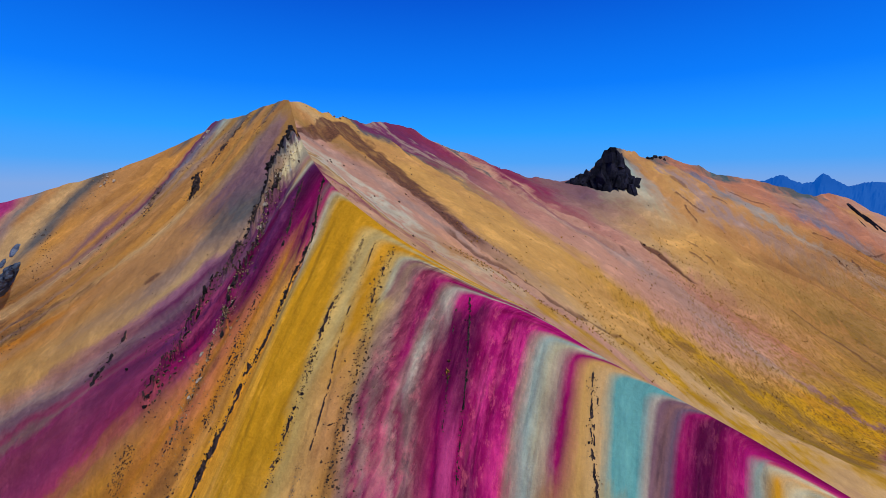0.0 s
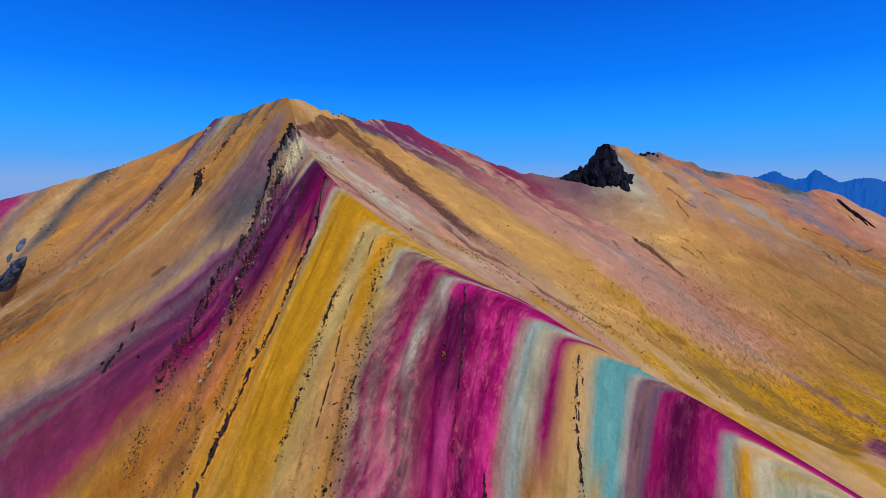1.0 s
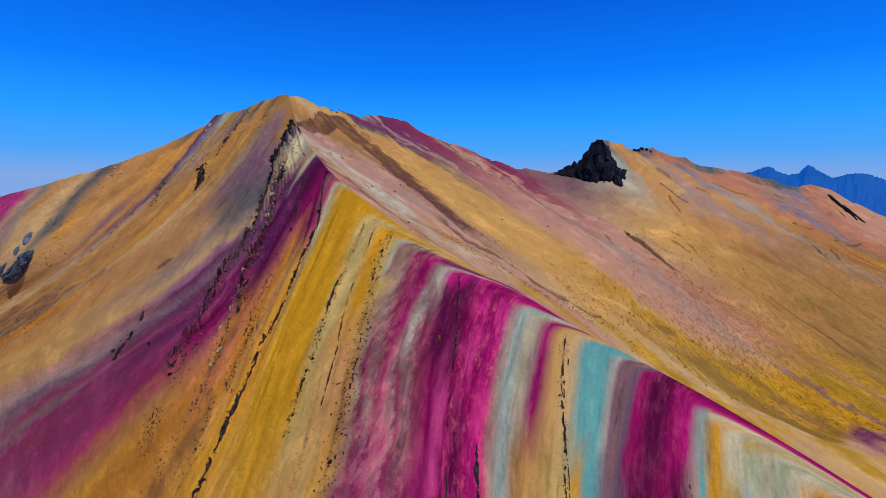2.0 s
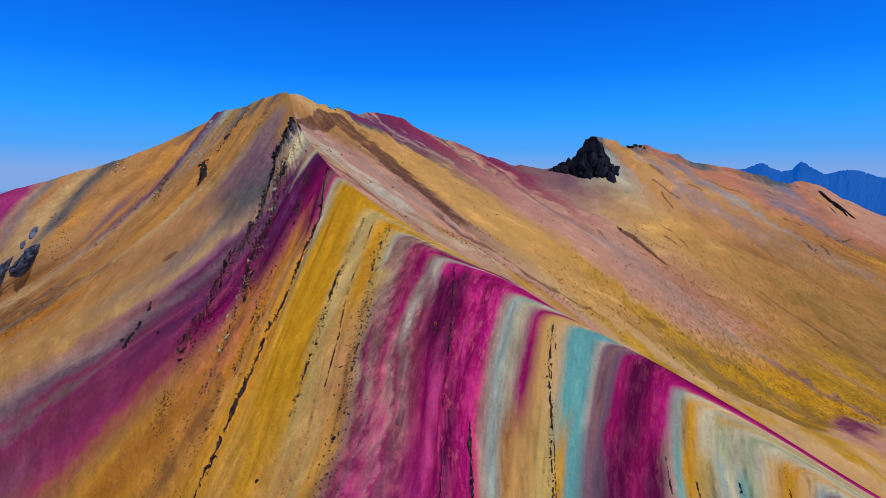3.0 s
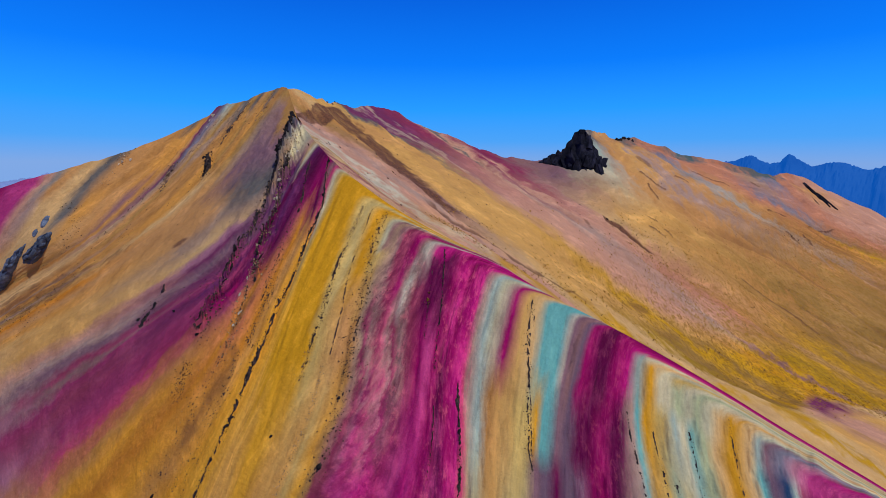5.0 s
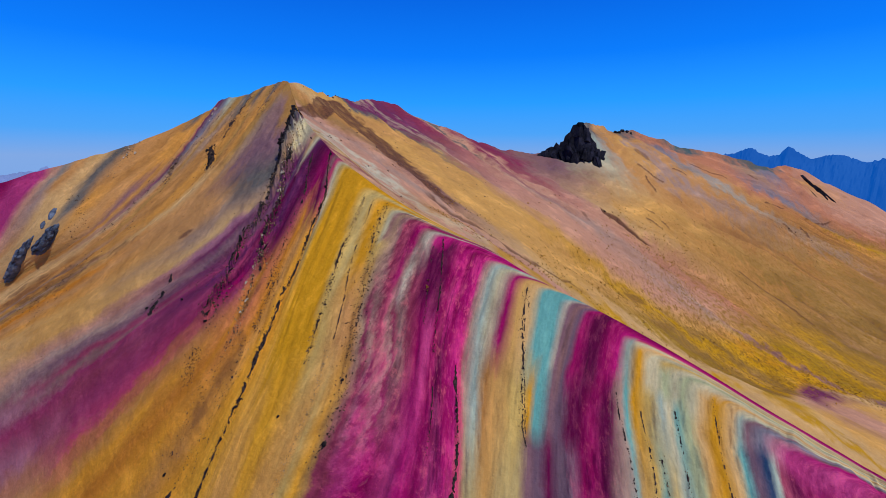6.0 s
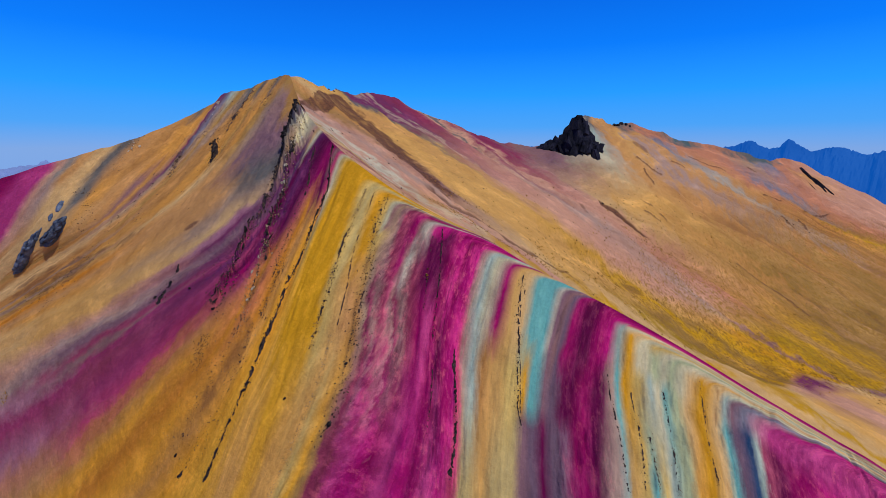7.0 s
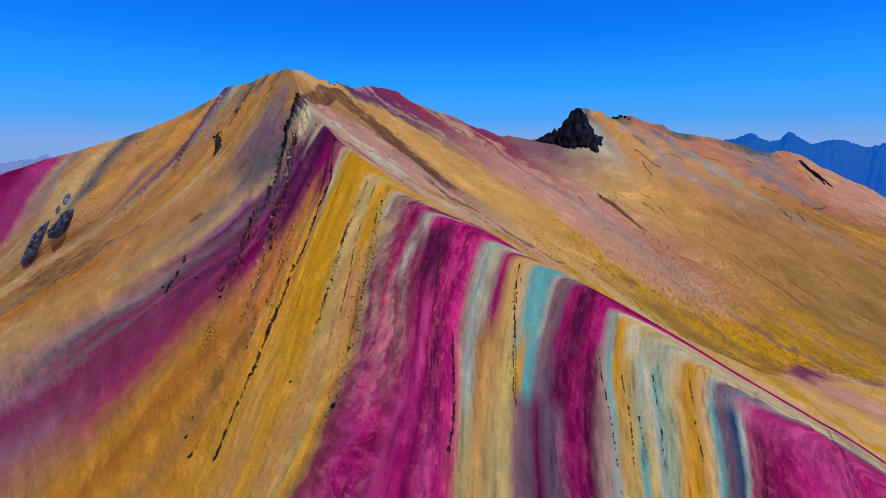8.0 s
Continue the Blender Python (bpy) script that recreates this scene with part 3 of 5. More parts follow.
def valley_at(s, v):
    s, v = np.atleast_1d(np.asarray(s, float)), np.atleast_1d(np.asarray(v, float))
    p = valley(s, v)
    size = smooth(0, 0.5, s) * smooth(0, 0.4, v)
    p[:, 2] += smooth(1.2, 2.0, s) * smooth(0.16, 0.0, v) * (0.6 + fbm(s * 4, v + s * 0.2, 4, 73)) * (0.5 + 0.25 * s)
    p[:, 2] -= 4.0 * np.exp(-(s / 0.8) ** 2) * smooth(1.0, 0.6, v) * smooth(0.0, 0.3, v)
    p[:, 2] += size * (fbm(s * 2.5, v * 1.2, 4, 41) * (1.2 + 0.35 * s) + fbm(p[:, 0] / 30, p[:, 1] / 30, 4, 51) * 1.0 + fbm(p[:, 0] / 7, p[:, 1] / 7, 4, 57) * 0.35)
    # the shoulder of earth behind the black crag, raised to fit its skyline from the camera
    p[:, 2] += np.interp(s, (6.5, 6.8, 7.0, 7.2, 7.4, 7.6, 7.8, 8.0), (0, 8, 13, 10, 4, 0.5, -2.5, 0)) * smooth(1.3, 0.0, v)
    # gullies down the far slope
    p[:, 2] -= 2.6 * smooth(0.25, 0.0, np.abs(fbm(s * 3.2 + 0.5 * v, v * 0.7, 3, 63))) * smooth(5.9, 6.8, s) * smooth(1.2, 2.4, v)
    p[:, 2] += 1.2 * scars(s, v) - 0.3 * gully(s, v) - 1.5 * bank(s, v)
    return p


def grid_of(s, v):
    return np.repeat(s, len(v)), np.tile(v, len(s)), (len(s), len(v))


def thing(name, label, category, kind="", group="", at=(0, 0, 0)):
    """An Empty that parents the parts of a thing."""
    ob = new(name)
    ob.location = at
    return tagged(ob, label, category, group, kind)


# beds over the front slope, by height: near the crest, half way down, low down
FRONT_HIGH = [
    (0, "orchid"), (2.2, "fuchsia"), (2.5, "orchid"), (3.9, "thistle"), (4.02, "steel"), (4.2, "heather"), (4.32, "ice"), (4.42, "sand"), (4.62, "ochre"), (4.9, "sand"),
    (5.0, "pale"), (5.22, "mint"), (5.3, "pale"), (5.47, "mint"), (5.56, "cream"), (5.85, "ochre"), (6.06, "ice"), (6.28, "fuchsia"), (6.42, "magenta"), (6.62, "plum"), (6.98, "magenta"), (7.12, "dusk"), (7.2, "mauve"), (7.3, "heather"), (7.42, "ash"), (7.48, "teal"), (7.96, "sand"), (8.1, "tan"), (8.3, "magenta"), (8.45, "lilac"), (8.53, "pale"), (8.62, "ice"), (8.8, "lilac"), (8.88, "fuchsia"), (9.1, "magenta"), (9.25, "fuchsia"), (9.4, "magenta"),
    (9.55, "plum"), (10.12, "ash"), (10.24, "mauve"), (10.28, "magenta"), (10.5, "berry"), (10.58, "wine"), (10.66, "mauve"), (10.76, "taupe"), (10.84, "mauve"), (10.92, "pale"), (11.0, "straw"), (11.1, "ochre"), (11.38, "sage"), (11.58, "straw"), (11.72, "yellow"),
    (12.68, "straw"), (12.8, "cream"), (12.94, "pink"), (13.06, "plum"), (13.3, "magenta"), (13.5, "plum"), (13.9, "grape"), (14.15, "plum"), (14.5, "grape"), (14.7, "dusk"), (14.85, "grape"), (15.1, "heather"), (15.25, "taupe"), (15.4, "slate"), (15.75, "heather"), (15.95, "taupe"),
    (16.12, "umber"), (16.3, "sienna"), (16.6, "clay"), (16.75, "umber"), (16.9, "sienna"), (17.3, "clay"), (17.8, "taupe"), (18.1, "umber"), (18.3, "taupe"), (18.7, "steel"), (18.88, "dusk"), (19.1, "violet"), (19.22, "apricot"), (19.4, "clay"), (19.6, "sienna"), (20.2, "clay"), (20.6, "apricot"), (20.95, "slate"), (21.25, "sand"), (21.6, "apricot"), (21.9, "grey"), (22.05, "rose"), (22.2, "orchid"), (22.7, "magenta"), (23.2, "violet"),
]
# above them, the very top of the crest: a cream bed with a pink rim runs along its low end, cream rock and pale folds below the summit
FRONT_TOP = [(0, "orchid"), (3.0, "fuchsia"), (3.85, "heather"), (4.02, "steel"), (4.22, "cream"), (4.6, "sand"), (4.85, "cream"), (5.2, "mint"), (5.3, "cream"), (5.5, "straw"), (5.7, "pale"), (5.85, "sand"), (6.05, "cream"), (6.17, "pink"), (6.3, "fuchsia")] + [(start, "fuchsia" if 9.5 < start < 9.7 else name) for start, name in FRONT_HIGH if 6.3 < start < 13] + [
    (13.06, "mauve"), (13.2, "magenta"), (13.55, "plum"), (14.1, "grape"), (14.35, "cream"), (14.6, "sand"), (14.8, "rose"), (15.0, "cream"), (15.42, "white"), (15.5, "heather"), (15.62, "slate"), (15.75, "rust"), (15.85, "umber"),
    (16.05, "clay"), (16.35, "slate"), (16.5, "umber"), (16.75, "apricot"), (16.95, "slate"), (17.1, "umber"), (17.5, "slate"), (17.95, "umber"), (18.3, "pale"), (18.5, "ice"), (18.6, "steel"), (18.75, "dusk"), (18.9, "grape"), (19.15, "clay"), (20.0, "slate"), (20.15, "clay"), (20.4, "apricot")] + [bed for bed in FRONT_HIGH if bed[0] > 20.8]
# between the two, where tan earth has washed down over the purple bed
FRONT_UPPER = [bed for bed in FRONT_HIGH if bed[0] < 9.5] + [
    (9.5, "plum"), (10.08, "wine"), (10.18, "mauve"), (10.26, "ash"), (10.36, "mauve"), (10.4, "magenta"), (10.54, "wine"), (10.64, "mauve"), (10.74, "taupe"), (10.86, "straw"), (11.02, "ochre"), (11.33, "sage"), (11.5, "straw"), (11.6, "yellow"),
    (12.72, "straw"), (12.93, "amber"), (13.12, "clay"), (13.3, "orange"), (13.42, "coral"), (13.52, "berry"), (13.64, "plum")] + [bed for bed in FRONT_HIGH if bed[0] > 13.8]
FRONT_MID = [
    (0, "orchid"), (2.5, "fuchsia"), (2.7, "orchid"), (3.1, "fuchsia"), (3.4, "magenta"), (3.6, "plum"), (3.82, "berry"), (3.93, "ice"), (4.0, "navy"), (4.13, "dusk"), (4.33, "teal"), (4.42, "sand"), (4.66, "ochre"),
    (4.95, "sand"), (5.05, "mint"), (5.3, "teal"), (5.38, "cream"), (5.55, "ice"), (5.65, "straw"), (5.9, "ochre"), (6.1, "teal"), (6.2, "lilac"), (6.3, "plum"), (6.62, "magenta"), (6.75, "plum"),
    (7.08, "dusk"), (7.22, "heather"), (7.42, "teal"), (7.74, "ochre"), (7.8, "straw"), (8.15, "tan"), (8.4, "clay"), (8.55, "ice"), (8.72, "lilac"), (8.86, "pink"), (8.93, "fuchsia"), (9.1, "magenta"), (9.3, "plum"), (9.45, "magenta"), (9.68, "orchid"),
    (9.8, "magenta"), (10.0, "wine"), (10.18, "mauve"), (10.3, "berry"), (10.38, "lilac"), (10.44, "pink"), (10.5, "wine"), (10.6, "mauve"), (10.68, "berry"), (10.76, "taupe"), (10.86, "clay"), (10.98, "apricot"), (11.2, "tan"), (11.4, "straw"), (11.55, "yellow"), (12.62, "honey"), (12.85, "amber"), (13.05, "amber"), (13.18, "sienna"), (13.3, "orange"), (13.48, "coral"), (13.58, "orange"), (13.7, "coral"),
    (13.82, "berry"), (13.95, "magenta"), (14.05, "plum"), (14.2, "mulberry"), (14.35, "grape"), (14.5, "mulberry"), (14.7, "violet"), (14.95, "heather"), (15.08, "violet"), (15.16, "thistle"), (15.24, "sand"),
    (15.35, "taupe"), (15.55, "apricot"), (16.3, "sand"), (16.9, "sienna"), (17.3, "clay"), (17.9, "umber"), (18.15, "apricot"), (18.5, "taupe"), (19.0, "mauve"), (19.35, "clay"), (19.7, "mauve"), (19.98, "apricot"), (20.5, "sienna"), (20.85, "slate"), (21.15, "sand"), (21.8, "lilac"), (22.0, "rose"), (22.2, "orchid"), (22.7, "fuchsia"), (23.2, "violet"),
]
FRONT_LOW = [
    (0, "fuchsia"), (2.0, "orchid"), (2.5, "fuchsia"), (2.8, "orchid"), (3.1, "fuchsia"), (3.4, "magenta"), (3.7, "plum"), (3.85, "berry"), (3.93, "ice"), (4.0, "navy"), (4.13, "dusk"), (4.3, "teal"), (4.4, "sand"), (4.67, "ochre"), (4.85, "amber"),
    (5.08, "mint"), (5.35, "ice"), (5.5, "straw"), (5.7, "teal"), (5.8, "straw"), (6.0, "tan"), (6.14, "ice"), (6.18, "lilac"), (6.4, "plum"), (6.65, "magenta"), (6.9, "dusk"), (7.2, "plum"), (7.4, "dusk"), (7.65, "heather"), (7.8, "khaki"),
    (8.3, "tan"), (8.5, "khaki"), (8.86, "pink"), (8.93, "fuchsia"), (9.3, "orchid"), (9.5, "magenta"), (9.7, "fuchsia"), (9.9, "orchid"), (10.1, "magenta"), (10.3, "fuchsia"), (10.5, "orchid"), (10.66, "wine"), (10.78, "wine"), (10.86, "umber"), (10.95, "honey"), (11.1, "straw"), (11.25, "wheat"), (11.35, "wheat"), (11.8, "honey"), (12.2, "wheat"), (12.8, "honey"), (13.1, "amber"), (13.3, "sienna"), (13.42, "amber"), (13.6, "orange"), (13.76, "amber"),
    (13.9, "sienna"), (13.96, "coral"), (14.02, "coral"), (14.08, "pink"), (14.16, "mulberry"), (14.38, "berry"), (14.5, "mulberry"), (14.58, "mauve"), (14.66, "berry"), (14.76, "heather"), (14.88, "lilac"), (15.02, "blush"),
    (15.14, "dune"), (15.75, "sienna"), (15.95, "apricot"), (16.15, "orange"), (16.4, "sienna"), (16.6, "clay"), (16.75, "umber"), (16.95, "taupe"), (17.15, "umber"), (17.3, "sienna"), (17.6, "taupe"), (17.8, "clay"), (18.4, "sand"), (19.4, "clay"), (19.8, "umber"), (20.2, "sand"), (21.7, "apricot"), (22.0, "rose"), (22.2, "orchid"), (22.7, "fuchsia"), (23.2, "violet"),
]
# lowest of all, tan earth spreads over the purple bed
FRONT_FOOT = [bed for bed in FRONT_LOW if bed[0] < 13.85] + [(13.9, "sienna"), (14.0, "apricot"), (14.15, "terra"), (14.28, "thistle"), (14.42, "mulberry"), (14.6, "thistle"), (14.72, "lilac"), (14.9, "blush"), (15.1, "sand")] + [bed for bed in FRONT_LOW if bed[0] > 15.8]
VALLEY_SUMMIT = [(0, "umber"), (0.3, "clay"), (0.55, "rust"), (0.75, "clay"), (1.2, "apricot"), (1.5, "umber"), (1.8, "apricot"), (2.05, "sand"), (2.5, "dune"), (2.9, "tan"), (3.0, "slate"), (3.1, "violet"), (3.36, "lilac"), (3.44, "violet"), (3.6, "wine"), (4.1, "rose"), (4.4, "slate"), (4.5, "rose"), (4.72, "wine"), (5.5, "mauve"), (6.0, "heather"), (6.6, "grey"), (6.9, "slate"), (7.08, "apricot"), (7.9, "slate"), (8.05, "terra"), (8.8, "petrol"), (9.15, "terra"), (9.6, "slate"), (9.9, "petrol"), (10.3, "terra"), (10.8, "rose")]
VALLEY_HIGH = [
    (0, "sand"), (0.15, "wine"), (0.22, "cream"), (0.34, "white"), (0.40, "clay"), (0.46, "white"), (0.52, "rose"), (0.6, "white"), (0.7, "blush"), (0.95, "lilac"), (1.2, "rose"), (1.5, "umber"), (1.9, "clay"), (2.25, "dune"), (2.75, "apricot"), (2.95, "dune"), (3.08, "slate"), (3.16, "violet"), (3.4, "lilac"), (3.48, "violet"), (3.6, "wine"),
    (4.1, "rose"), (4.4, "slate"), (4.5, "rose"), (4.72, "wine"), (5.0, "rose"), (5.12, "wine"), (5.5, "mauve"), (6.0, "heather"), (6.3, "grey"), (6.6, "ash"), (6.75, "ice"), (7.0, "ash"), (7.2, "apricot"), (7.45, "dune"), (7.65, "lilac"), (7.8, "apricot"), (8.3, "steel"), (8.45, "terra"), (9.7, "taupe"), (9.85, "steel"), (10.15, "terra"), (10.6, "apricot"), (11.2, "rose"),
]
VALLEY_MID = [
    (0, "rose"), (0.2, "wine"), (0.27, "sand"), (0.42, "umber"), (0.47, "white"), (0.56, "blush"), (0.7, "white"), (0.76, "rose"), (1.0, "blush"), (1.2, "lilac"), (1.4, "rose"), (1.6, "mauve"), (1.85, "dune"), (3.4, "blush"), (3.75, "rose"),
    (4.5, "lilac"), (4.9, "rose"), (5.5, "blush"), (5.85, "sand"), (6.1, "dune"), (7.2, "apricot"), (7.65, "lilac"), (7.9, "apricot"), (8.35, "ash"), (8.5, "apricot"), (9.1, "terra"), (9.4, "steel"), (9.65, "terra"), (10.5, "rose"),
]
VALLEY_LOW = [
    (0, "sand"), (0.3, "blush"), (0.85, "gold"), (0.97, "blush"), (1.5, "sand"), (1.9, "dune"), (3.1, "gold"), (3.22, "dune"), (3.5, "blush"), (4.2, "lilac"), (4.5, "blush"), (5.0, "terra"), (5.3, "clay"), (5.6, "apricot"),
    (6.0, "clay"), (6.3, "umber"), (6.5, "clay"), (6.7, "olive"), (6.85, "umber"), (7.3, "clay"), (7.5, "umber"), (7.8, "clay"), (8.1, "taupe"), (8.3, "clay"), (9.0, "sienna"), (9.2, "gold"), (9.4, "clay"), (9.9, "terra"), (10.5, "rose"),
]
VALLEY_FLOOR = [(0, "sand"), (0.8, "blush"), (1.5, "sand"), (1.9, "gold"), (2.1, "sand"), (2.5, "moss"), (2.72, "olive"), (2.95, "gold"), (3.35, "olive"), (3.45, "gold"), (4.0, "ochre"), (4.2, "gold"), (4.5, "mauve"), (4.58, "gold"), (4.9, "moss"), (5.1, "gold"), (5.5, "umber"), (5.65, "gold"), (6.2, "olive"), (6.5, "umber"), (6.8, "olive"), (7.1, "umber"), (7.5, "olive"), (8, "clay"), (9, "straw")]
VALLEY_STREAM = [(0, "sand"), (1.2, "blush"), (1.6, "sand"), (2.4, "gold"), (2.6, "sand"), (3.1, "rose"), (3.5, "violet"), (4.25, "sand"), (4.72, "mauve"), (5.1, "sand"), (8, "sand")]
VALLEY_END = [(0, "sand"), (1.2, "blush"), (1.5, "dune"), (2.0, "sand"), (2.25, "gold"), (2.4, "sand"), (2.6, "dune"), (3.3, "rose"), (4.0, "dune"), (8, "sand")]
front_material = bed_material("front_beds", [(0.1, FRONT_TOP), (0.3, FRONT_HIGH), (0.36, None), (0.6, FRONT_UPPER), (0.75, None), (1.15, FRONT_MID), (1.5, None), (2.4, FRONT_LOW), (2.7, None), (3.3, FRONT_FOOT)], soft=0.075, pales=0.7, dims=0.5)
valley_material = bed_material("valley_beds", [(0.3, VALLEY_SUMMIT), (0.5, VALLEY_HIGH), (1.9, VALLEY_MID), (3.1, VALLEY_LOW), (3.6, VALLEY_FLOOR), (4.32, None), (4.42, VALLEY_STREAM), (4.52, None), (4.66, VALLEY_END)], 0.16, 0.18, 0.8, 0.5, 0.16, 0.25, 0.4, 1.1, 0.35)
earth_material = bed_material("dry_earth", [(1.0, [(0, "tan"), (2, "sand"), (5, "clay"), (8, "tan")])], 0.5, 0.3)
crag_rock = rock_material("crag_rock", (0.003, 0.004, 0.008), (0.028, 0.027, 0.045), 0.12)
dark_rock = rock_material("dark_rock", (0.008, 0.007, 0.008), (0.035, 0.028, 0.028))
blue_rock = rock_material("blue_grey_rock", (0.04, 0.06, 0.11), (0.20, 0.25, 0.34), 0.3)
ochre_rock = rock_material("ochre_rock", (0.12, 0.07, 0.03), (0.50, 0.34, 0.18), 0.6)
cream_rock = rock_material("cream_rock", (0.30, 0.22, 0.14), (0.66, 0.58, 0.46), 0.5)
# its near-black tone is dark rock plus the shadows between the stones
seam_rock = rock_material("seam_rock", (0.010, 0.009, 0.010), (0.15, 0.09, 0.055), 0.7)
brown_rock = rock_material("brown_rock", (0.05, 0.03, 0.025), (0.20, 0.12, 0.08), 0.6)


def blob(s, v, at, size, lean=0.0):
    """A ragged patch on a slope, in columns and levels: 1 inside, 0 outside."""
    ds, dv = (s - at[0] - lean * (v - at[1])) / size[0], (v - at[1]) / size[1]
    return smooth(1.0, 0.35, np.sqrt(ds * ds + dv * dv) + 0.45 * fbm(s * 9, v * 9, 3, 85))


def stains(s, v):
    """Bands, banks and ledges of dark brown earth on the valley slope."""
    ragged = 0.07 * fbm(s * 8, v * 9, 4, 88)
    start = np.interp(s, (0, 0.44, 1.2, 2.15), (0.56, 0.43, 0.25, 0.09))
    head = smooth(-0.02, 0.02, v - start + 0.4 * ragged) * smooth(0.02, -0.02, v - np.interp(s, (0, 1.43), (0.72, 0.55)) + 0.4 * ragged) * smooth(1.7, 1.5, s)
    low = np.interp(v, (0.45, 0.6, 0.82, 1.28, 1.85, 2.5), (1.3, 1.45, 1.58, 1.54, 1.5, 1.5))
    high = np.interp(v, (0.39, 0.83, 1.37, 1.78, 2.15, 2.4), (2.3, 2.24, 2.04, 1.92, 1.78, 1.6))
    band = smooth(-0.05, 0.05, s - low + ragged) * smooth(0.06, -0.06, s - high + ragged) * smooth(-0.02, 0.02, v - start) * smooth(2.4, 2.0, v)
    out = np.maximum(np.maximum(head, band) * (0.95 + 0.25 * fbm(s * 10, v * 8, 3, 90)), np.maximum(bank(s, v), 0.8 * gully(s, v)))
    out = np.maximum(out, 0.85 * scars(s, v))
    # darker brown down the carved gullies and in patches of the slope
    rills = smooth(0.16, 0.02, np.abs(fbm(s * 3.2 + 0.5 * v, v * 0.7, 3, 63))) * smooth(5.9, 6.8, s) * smooth(1.8, 2.9, v) * smooth(4.4, 3.6, v)
    out = np.maximum(out, 0.4 * rills)
    for at, size, lean in (((5.05, 1.78), (0.06, 0.12), -1.4), ((7.7, 1.0), (0.05, 0.35), 0.2), ((3.15, 3.12), (0.12, 0.14), -0.4)):
        out = np.maximum(out, 0.6 * blob(s, v, at, size, lean))
    return np.clip(out, 0, 1)


def front_stains(s, v):
    """Rough rusty patches on the tan face and grey ones below the summit."""
    out = 0 * s
    for at, size, weight in (((17.2, 2.4), (0.8, 0.35), 0.6), ((16.6, 1.9), (0.5, 0.12), 0.5), ((17.9, 2.75), (1.0, 0.3), 0.6), ((15.6, 1.45), (0.03, 0.10), 0.8), ((18.7, 0.8), (0.5, 0.2), 0.45), ((13.35, 2.0), (0.12, 0.5), 0.5), ((13.6, 1.4), (0.1, 0.4), 0.5)):
        out = np.maximum(out, weight * blob(s, v, at, size))
    return out


# ---- the mountain ----
mountain = thing("mountain", "tall bare mountain of striped mineral beds in magenta, yellow, teal and tan", "mountain", "structure")
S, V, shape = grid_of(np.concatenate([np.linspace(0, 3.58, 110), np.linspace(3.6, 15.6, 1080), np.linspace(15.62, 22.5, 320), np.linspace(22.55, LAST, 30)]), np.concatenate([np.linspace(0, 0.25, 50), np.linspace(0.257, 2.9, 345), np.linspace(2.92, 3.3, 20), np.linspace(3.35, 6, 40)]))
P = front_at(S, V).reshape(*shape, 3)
fall = np.linalg.norm(P - P[:, :1], axis=-1).ravel()
# near the crest the beds bend over and run along it towards its low end
drag = np.interp(S, (0, 6.5, 7, 8, 9, 9.5, 10, 11, 12, 13, 14, 15), (6.42, 0.15, 0.35, 0.6, 2.0, 2.6, 2.2, 1.3, 0.6, 0.15, 0.2, 0))
near = smooth(7.0, 6.0, S)
# the purple bed narrows towards the summit
bend = np.interp(V, (0.3, 0.5, 0.8, 1.05), (0.5, 0.45, 0.2, 0)) * smooth(13.9, 14.5, S) * smooth(16.0, 15.3, S)
drag = drag * ((1 - near) * np.exp(-fall / (1.1 + 0.3 * smooth(8, 10, S))) + near * np.exp(-(fall / (2.6 + 1.3 * smooth(4.6, 3.4, S))) ** 1.5))
# the wisps of washed-down earth lean away from the beds on the broad middle slope
grain = S + drag * (0.15 * (1 - near) + 0.5 * near) - 0.018 * np.minimum(fall, 90) * smooth(8.6, 12.0, S) * smooth(13.3, 12.4, S)
level = V + (np.interp(fall, (0, 3, 8, 22, 50), (0, 0.06, 0.35, 1.6, 2.6)) - V) * smooth(7.0, 5.5, S)
level = level + 0.8 * smooth(1.35, 1.75, V) * smooth(6.75, 7.0, S) * smooth(8.0, 7.8, S)
loose = np.interp(S, (0, 3.8, 4.0, 6.2, 6.35, 7.0, 7.2, 8.7, 8.95, 9.45, 9.58, 10.0, 10.15, 10.6, 10.9, 12.5, 12.8, 13.2, 14.9, 15.3, 24), (0.75, 0.75, 0.3, 0.3, 0.68, 0.6, 0.2, 0.35, 0.95, 0.95, 0.6, 0.5, 0.72, 0.95, 0.35, 0.2, 0.3, 0.4, 0.35, 0.2, 0.2))
loose = loose + 0.45 * smooth(1.2, 1.6, V) * smooth(9.95, 10.15, S) * smooth(10.75, 10.6, S)
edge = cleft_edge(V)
# near-black paint on the cliff face and beside it, for its shadow
cliff_shade = smooth(edge - 0.10, edge - 0.03, S) * smooth(edge + 0.20, edge + 0.10, S) * smooth(0.03, 0.07, V) * smooth(0.62, 0.52, V)
bare = np.maximum(seams(S, V)[1], cliff_shade)
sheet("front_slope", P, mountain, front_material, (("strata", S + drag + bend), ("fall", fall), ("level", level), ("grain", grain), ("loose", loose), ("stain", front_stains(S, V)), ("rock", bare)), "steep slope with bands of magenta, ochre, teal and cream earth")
S, V, shape = grid_of(np.linspace(0, 5.5, 330), np.concatenate([np.linspace(0, 4.7, 430), np.linspace(4.75, 6, 30)]))
P = valley_at(S, V).reshape(*shape, 3)
meet = np.interp(V, (0, 0.4, 0.7, 1.2, 1.6, 2.0, 2.4), (2.0, 1.5, 1.05, 0.5, 0.22, 0.06, 0)) * np.clip(1 - S / 3.5, 0, 1)
